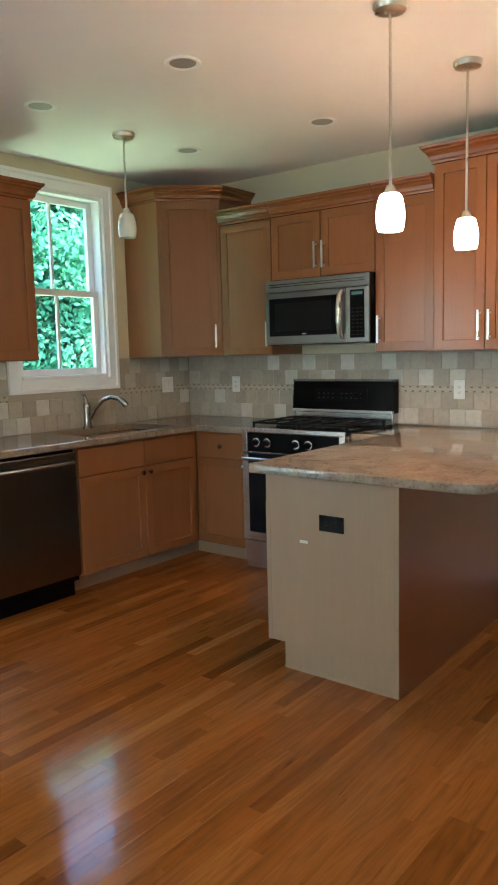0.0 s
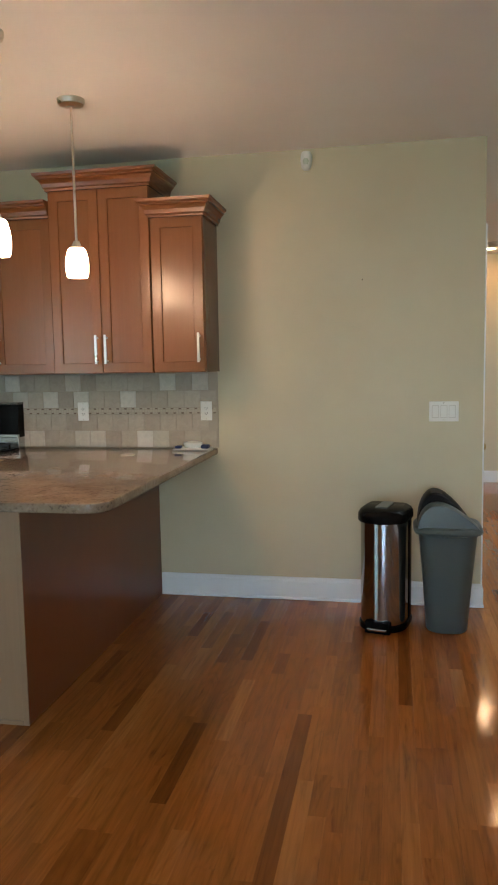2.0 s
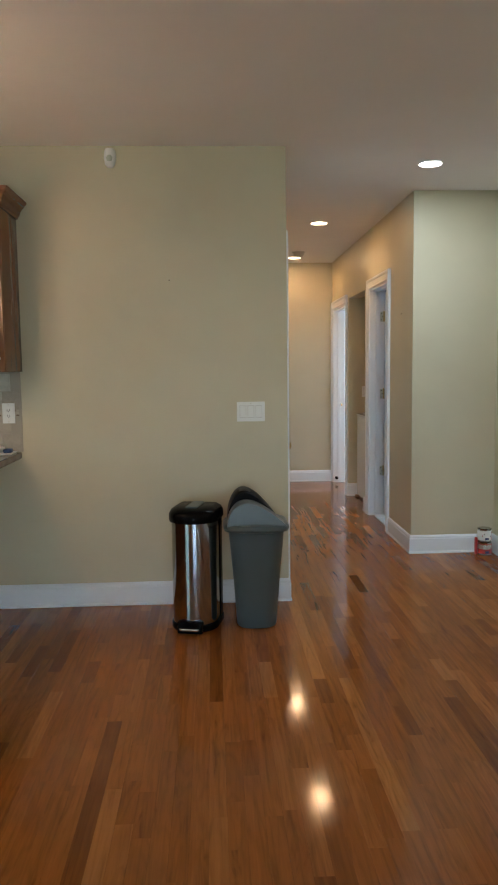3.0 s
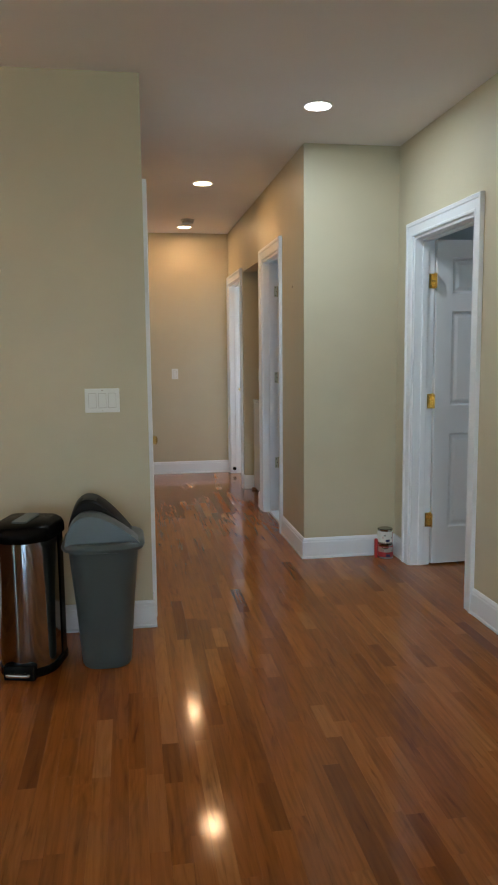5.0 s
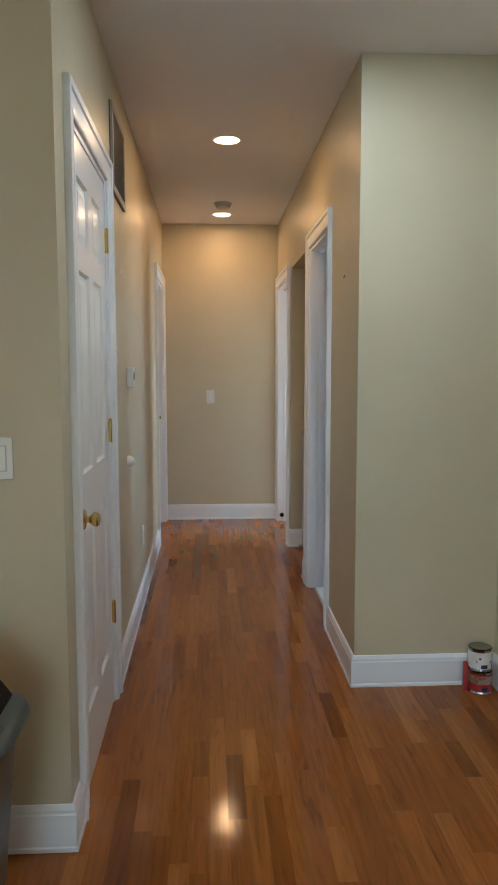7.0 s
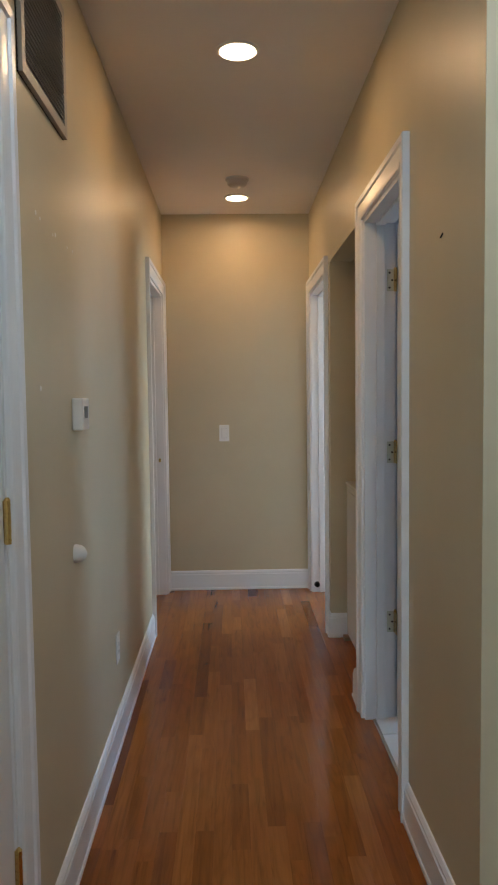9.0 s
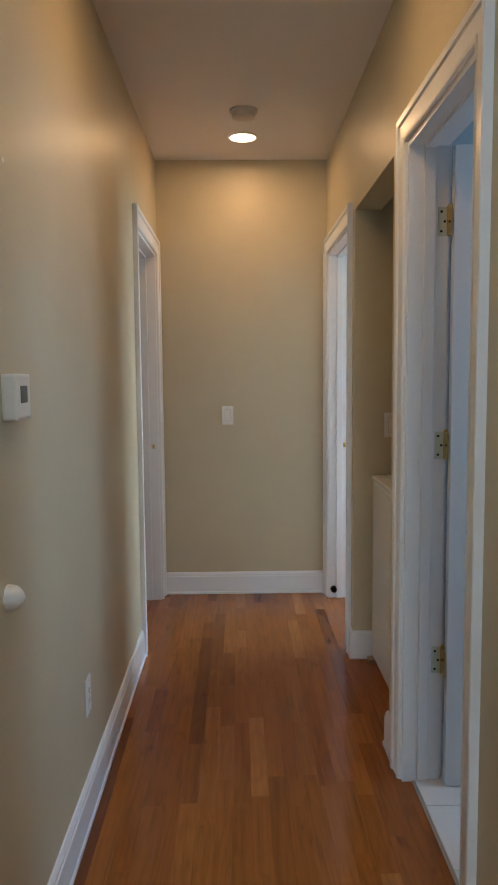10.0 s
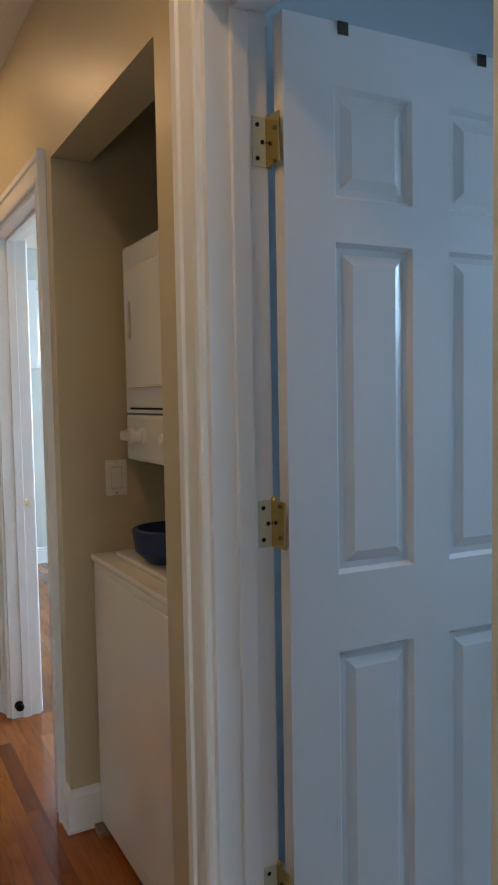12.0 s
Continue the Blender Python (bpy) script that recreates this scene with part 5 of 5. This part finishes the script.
def counter_things():
    x, y, z = -0.545, 4.79, 0.9155
    solid("tray", prism(rounded(-0.655, -0.435, 4.715, 4.858, 0.02, 5), z, z + 0.008, 0.003), "white", "thin white tray on the granite", "tray", smooth=True)
    root = thing("dish", (x, y, z + 0.0085), "small white round covered dish on a tray", "dish")
    part("bowl", lathe([(0, 0), (0.045, 0), (0.055, 0.012), (0.057, 0.026), (0, 0.026)], 28), "enamel", root, m=I4, smooth=True)
    part("lid", lathe([(0, 0.026), (0.058, 0.026), (0.056, 0.033), (0.03, 0.041), (0.012, 0.043), (0, 0.043)], 28), "enamel", root, m=I4, smooth=True)
    solid("dish_sponge", prism(rounded(-0.485, -0.44, 4.735, 4.79, 0.01, 4), z + 0.0085, z + 0.03, 0.004), "navy", "small dark blue sponge on the tray", "sponge", smooth=True)
    solid("dish_sponge", prism(rounded(-0.645, -0.61, 4.74, 4.79, 0.01, 4), z + 0.0085, z + 0.022, 0.004), "navy", "small dark blue sponge on the tray", "sponge", smooth=True)
    solid("coaster", lathe([(0, z), (0.038, z), (0.04, z + 0.003), (0.038, z + 0.006), (0.026, z + 0.0065), (0, z + 0.0045)], 28, -0.836, 4.466), "sticker", "flat round pale disc on the granite", "coaster", smooth=True)


counter_things()


# ---- laundry recess ----
def laundry():
    f, y1, y0 = 2.215, 8.40, 7.72
    root = thing("stacked_washer_dryer", (2.55, 8.06, 0), "white stacked washer and dryer in the recess", "washer dryer")
    b = 2.95
    washer = part("washer_body", boxes((f, b, y0, y1, 0.02, 0.865), bevel=0.012), "enamel", root, "white enamelled washer")
    part("washer_top", boxes((f - 0.006, b, y0 - 0.003, y1 + 0.003, 0.866, 0.885), bevel=0.006), "enamel", root, "white washer top")
    part("washer_lid", boxes((f + 0.05, f + 0.36, y0 + 0.06, y1 - 0.08, 0.8855, 0.901), bevel=0.005), "enamel", root, "white top lid")
    part("front_panel", boxes((f - 0.004, f + 0.001, y0 + 0.03, y1 - 0.03, 0.08, 0.84), bevel=0.003), "enamel", washer)
    x = f + 0.122
    part("column", boxes((b - 0.12, b, y0, y0 + 0.05, 0.884, 1.2), (b - 0.12, b, y1 - 0.05, y1, 0.884, 1.2), (b - 0.02, b, y0 + 0.05, y1 - 0.05, 0.884, 1.2)), "enamel", root)
    part("control_panel", boxes((x, b, y0, y1, 1.175, 1.32), bevel=0.012), "enamel", root, "white control panel")
    for y in (8.34, 8.24, 8.02, 7.86):
        part("dial", tube([(x, y, 1.255), (x - 0.012, y, 1.255), (x - 0.014, y, 1.255), (x - 0.035, y, 1.255), (x - 0.038, y, 1.255)], [0.024, 0.023, 0.017, 0.015, 0.012], 18), "white", root, "white dial", smooth=True)
    dryer = part("dryer_body", boxes((x, b, y0, y1, 1.322, 1.838), bevel=0.012), "enamel", root, "white dryer")
    part("dryer_door", boxes((x - 0.018, x + 0.001, y0 + 0.09, y1 - 0.06, 1.40, 1.76), bevel=0.008), "enamel", dryer, "white dryer door")
    part("latch", boxes((x - 0.026, x - 0.016, y1 - 0.12, y1 - 0.105, 1.55, 1.66), bevel=0.003), "off_disc", dryer, "door latch recess")
    part("slot", boxes((x - 0.002, x + 0.002, y0 + 0.05, y1 - 0.05, 1.335, 1.341)), "iron", dryer)
    # bundle on the lid
    bm = lathe([(0, 0), (0.075, 0.002), (0.11, 0.035), (0.118, 0.095), (0.105, 0.1), (0.095, 0.04), (0, 0.016)], 22, 2.37, 8.09)
    for v in bm.verts:
        v.co.z += 0.902
        v.co.x += 0.01 * math.sin(9 * v.co.y)
    solid("basin", bm, "navy", "small dark blue basin on the washer lid", "basin", smooth=True)


laundry()

solid("wood_shim", boxes((2.19, 2.235, 8.33, 8.385, 0.0, 0.022), bevel=0.003), "panel_raw", "small pale wood block under the washer corner", "wood block")

# far room: window frame in its east wall
def far_window():
    root = thing("window_3", (5.25, 9.9, 0.9), "white-framed bedroom window", "window", kind="structure")
    for y in (9.25, 9.9):
        part("frame", boxes((5.21, 5.26, y, y + 0.05, 0.9, 2.2), (5.21, 5.26, y + 0.60, y + 0.65, 0.9, 2.2), (5.21, 5.26, y + 0.05, y + 0.60, 0.9, 0.95), (5.21, 5.26, y + 0.05, y + 0.60, 2.15, 2.2), (5.21, 5.26, y + 0.05, y + 0.60, 1.53, 1.57)), "trim", root)
    part("casing", boxes((5.18, 5.2, 9.16, 9.25, 0.82, 2.29), (5.18, 5.2, 10.55, 10.64, 0.82, 2.29), (5.18, 5.2, 9.25, 10.55, 2.2, 2.29), (5.18, 5.2, 9.25, 10.55, 0.82, 0.9)), "trim", root)


far_window()


def high_window():
    x0, x1, z0, z1, y = 2.99, 3.85, 1.70, 2.28, 12.4
    root = thing("window_5", (3.42, y, z0), "small high white-framed bedroom window", "window", kind="structure")
    part("casing", boxes((x0 - 0.07, x0, y - 0.018, y, z0 - 0.07, z1 + 0.07), (x1, x1 + 0.07, y - 0.018, y, z0 - 0.07, z1 + 0.07), (x0, x1, y - 0.018, y, z1, z1 + 0.07), (x0, x1, y - 0.018, y, z0 - 0.07, z0), bevel=0.003), "trim", root)
    part("frame", boxes((x0, x0 + 0.045, y + 0.03, y + 0.07, z0, z1), (x1 - 0.045, x1, y + 0.03, y + 0.07, z0, z1), (x0 + 0.045, x1 - 0.045, y + 0.03, y + 0.07, z0, z0 + 0.045), (x0 + 0.045, x1 - 0.045, y + 0.03, y + 0.07, z1 - 0.045, z1)), "trim", root)
    pane = part("pane", boxes((x0 + 0.045, x1 - 0.045, y + 0.048, y + 0.052, z0 + 0.045, z1 - 0.045)), "glass", root)
    pane.visible_shadow = False


high_window()


# ---- trees outside ----
def tree(x, y, h, spread, seed, n):
    rng = random.Random(seed)
    root = thing("tree", (x, y, -0.6), "leafy green deciduous tree outside the kitchen window", "tree", "trees behind the house")
    bm = tube([(0, 0, 0), (0.05, 0.03, h * 0.25), (-0.04, 0.06, h * 0.5), (0.03, 0, h * 0.8)], [0.19, 0.15, 0.11, 0.04], 12)
    for k in range(14):
        a, z = rng.random() * 6.28, h * rng.uniform(0.15, 0.75)
        r = spread * rng.uniform(0.45, 0.85)
        tube([(0, 0, z), (r * 0.5 * math.cos(a), r * 0.5 * math.sin(a), z + 0.35), (r * math.cos(a), r * math.sin(a), z + 0.8)], [0.06, 0.035, 0.012], 8, bm)
    part("trunk", bm, "bark", root, m=I4, smooth=True)
    verts, faces = [], []
    clumps = [(rng.gauss(0, spread * 0.42), rng.gauss(0, spread * 0.42), h * rng.uniform(0.03, 1.0), rng.uniform(0.35, 0.9)) for _ in range(n // 60)]
    for cx, cy, cz, s in clumps:
        for _ in range(105):
            u = Vector((rng.gauss(0, 1), rng.gauss(0, 1), rng.gauss(0, 1))).normalized()
            c = Vector((cx, cy, cz)) + u * s * rng.uniform(0.8, 1.0)
            face = (u + Vector((rng.gauss(0, 0.25), rng.gauss(0, 0.25), rng.gauss(0, 0.25)))).normalized()
            d = face.orthogonal().normalized()
            e = face.cross(d)
            a = rng.random() * 6.28
            d, e = d * math.cos(a) + e * math.sin(a), e * math.cos(a) - d * math.sin(a)
            l, w = rng.uniform(0.06, 0.10), rng.uniform(0.036, 0.06)
            i = len(verts)
            verts += [tuple(c - d * l), tuple(c + e * w), tuple(c + d * l), tuple(c - e * w)]
            faces.append((i, i + 1, i + 2, i + 3))
    data = bpy.data.meshes.new("crown")
    data.from_pydata(verts, [], faces)
    data.materials.append(M["leaf"])
    ob = new("crown", data)
    ob.parent = root


# The last four stand out of view, added for their reflection in the cabinets
for k, (x, y, h, s) in enumerate(((-13.0, 10.2, 6.4, 2.6), (-13.5, 12.6, 6.8, 2.8), (-14.0, 15.0, 6.9, 2.8), (-16.5, 11.6, 7.6, 3.2), (-16.8, 14.2, 7.8, 3.2), (-18.0, 17.5, 8.2, 3.4), (-20.0, 13.2, 8.8, 3.8), (-15.0, 8.4, 7.0, 2.8), (-21.0, 16.5, 9.0, 3.8), (-12.5, -4.5, 6.8, 2.8), (-13.0, -8.0, 7.2, 3.0), (-12.2, -11.5, 6.6, 2.8), (-15.5, -1.5, 7.8, 3.2))):
    tree(x, y, h * 1.25, s, 10 + k, 24000)


# ---- backsplash, tile by tile ----
def backsplash():
    z0, z1 = 0.916, 1.371
    bed = solid("backsplash", boxes((-3.46, -0.405, NORTH - 0.0065, NORTH, z0, z1), (WEST, WEST + 0.0065, 2.62, NORTH - 0.007, z0, 1.164), (WEST, WEST + 0.0065, 2.62, 3.238, 1.164, z1), (WEST, WEST + 0.0065, 4.132, NORTH - 0.007, 1.164, z1)), "grout",
                "tumbled beige stone tiles with a thin mosaic band", "backsplash", "structure")
    size, g = 0.1015, 0.003
    wide = boxes((g / 2, size - g / 2, -0.0105, -0.004, g / 2, size - g / 2), bevel=0.0016)
    first = part("tile", wide, "tile", bed)
    data, used = first.data, [False]

    def lay(x, y, z, turn):
        ob = first if not used[0] else new("tile", data)
        used[0] = True
        ob.parent = bed
        ob.matrix_basis = pose(x, y, z, 0, 0, turn)

    rows = (0.918, 1.0195, 1.160, 1.2615)
    for r, z in enumerate(rows):
        x = -3.455 + (0.05 if r % 2 else 0)
        while x + size < -0.40:
            if not (-2.42 < x and x + size < -1.66 and z < 1.05):
                lay(x, NORTH, z, 0)
            x += size
        y = 2.67 + (0.05 if r % 2 else 0)
        while y + size < NORTH - 0.008:
            if z + size < 1.163 or y + size < 3.237 or y > 4.133:
                lay(WEST, y, z, 90)
            y += size
    # mosaic band between the second and third course
    verts = {"mosaic_dark": [], "mosaic_light": []}
    bms = {k: bmesh.new() for k in verts}
    rng = random.Random(9)
    s = 0.0165

    def chip(a, z, h, colour, west):
        if west:
            box(bms[colour], WEST + 0.004, WEST + 0.0095, a + 0.001, a + s - 0.001, z, z + h)
        else:
            box(bms[colour], a + 0.001, a + s - 0.001, NORTH - 0.0095, NORTH - 0.004, z, z + h)

    for west, a0, a1 in ((False, -3.455, -0.41), (True, 4.14, NORTH - 0.01), (True, 2.62, 3.235)):
        a, i = a0, 0
        while a + s < a1:
            dark = (i % 3) < 1
            chip(a, 1.1225, 0.007, "mosaic_dark" if dark else "mosaic_light", west)
            chip(a, 1.1315, 0.0155, "mosaic_light", west)
            chip(a, 1.149, 0.007, "mosaic_dark" if (i + 1) % 3 < 1 else "mosaic_light", west)
            a += s
            i += 1
    for k, bm in bms.items():
        ob = part("mosaic_band", bm, k, bed)
        tagged(ob, "brown mosaic chips" if k == "mosaic_dark" else "pale mosaic chips", kind="stuff")


backsplash()

# ---- floors, piece by piece ----
STRIP = 0.0572
LENGTHS = (0.24, 0.38, 0.55, 0.8, 1.1)


def strip_verts(length, x=0.0, y=0.0, tilt=0.0, gap=0.0001, ease=0.0006):
    """A strip with eased top edges: the top face, the foot of the easing, the underside."""
    rings = ((gap + ease, 0.0), (gap, -0.0003), (gap, -0.011))
    return [(x + u, y + v, z + (u - STRIP / 2) * tilt) for g, z in rings for u, v in ((g, gap), (STRIP - g, gap), (STRIP - g, length - gap), (g, length - gap))]


STRIP_FACES = [(0, 1, 2, 3)] + [(k + i, k + 4 + i, k + 4 + (i + 1) % 4, k + (i + 1) % 4) for k in (0, 4) for i in range(4)]


def oak_floor():
    floor = solid("floor", boxes((WEST - T, 5.6, SOUTH - T, 5.9, -0.14, -0.012), (-1.5, 2.248, 5.9, 12.5, -0.14, -0.012), (2.248, 5.6, 7.5, 12.5, -0.14, -0.012)), "subfloor",
                  "glossy red-brown oak strip floor", "floor", "structure")
    shared = []
    for length in LENGTHS:
        data = bpy.data.meshes.new("floorboard")
        data.from_pydata(strip_verts(length), [], STRIP_FACES)
        data.materials.append(M["oak"])
        shared.append(data)
    rng = random.Random(4)
    verts, faces = [], []
    left, right = WEST + 78 * STRIP, WEST + 100 * STRIP
    spans = [(WEST, left, SOUTH, JUT), (left - 1e-6, right, SOUTH, HALL_END), (right - 1e-6, EAST + T, SOUTH, JUT), (HALL_R + T, 3.06, LAU[0] - 0.01, LAU[1]), (HALL_R + T, 5.2, 8.53, 12.4), (EAST + T, 4.4, 3.6, 5.9), (0.0, HALL_L - T, 7.7, HALL_END)]
    for x0, x1, y0, y1 in spans:
        row = math.ceil((x0 - WEST) / STRIP)
        while WEST + (row + 1) * STRIP <= x1 + 0.03:
            x, y = WEST + row * STRIP, y0 - rng.random() * 0.6
            row += 1
            while y < y1:
                k = rng.randrange(len(LENGTHS))
                length = LENGTHS[k]
                if y < y0 or y + length > y1:
                    a, b = max(y, y0), min(y + length, y1)
                    if b - a > 0.02:
                        n = len(verts)
                        verts += strip_verts(b - a, x, a)
                        faces += [tuple(i + n for i in f) for f in STRIP_FACES]
                elif 0.95 < x < 2.6 and 2.3 < y < 7.0:
                    ob = new("floorboard", shared[k])
                    ob.parent, ob.location, ob.rotation_euler = floor, (x, y, 0), (0, rng.gauss(0, 0.0012), 0)
                else:
                    n = len(verts)
                    verts += strip_verts(length, x, y, rng.gauss(0, 0.0012))
                    faces += [tuple(i + n for i in f) for f in STRIP_FACES]
                y += length
    data = bpy.data.meshes.new("floorboards")
    data.from_pydata(verts, [], faces)
    data.materials.append(M["oak"])
    rest = new("floorboards", data)
    rest.parent = floor
    tagged(rest, "oak floor strips", kind="stuff")


oak_floor()


def bath_floor():
    bed = solid("bathroom_floor", boxes((HALL_R + T, 4.2, 6.025, 7.47, -0.14, 0.001), (HALL_R + 0.03, HALL_R + T, D3[0], D3[1], 0.0005, 0.003)), "grout", "white marble-look square floor tiles", "floor", "structure")
    data = None
    for i in range(7):
        for j in range(5):
            if data is None:
                bm = boxes((0, 0.300, 0, 0.300, 0.0, 0.008), bevel=0.0015)
                first = part("floor_tile", bm, "bath_tile", bed)
                data, ob = first.data, first
            else:
                ob = new("floor_tile", data)
                ob.parent = bed
            ob.location = (HALL_R + 0.04 + i * 0.304, 6.03 + j * 0.304 - 0.06, 0.0)


bath_floor()
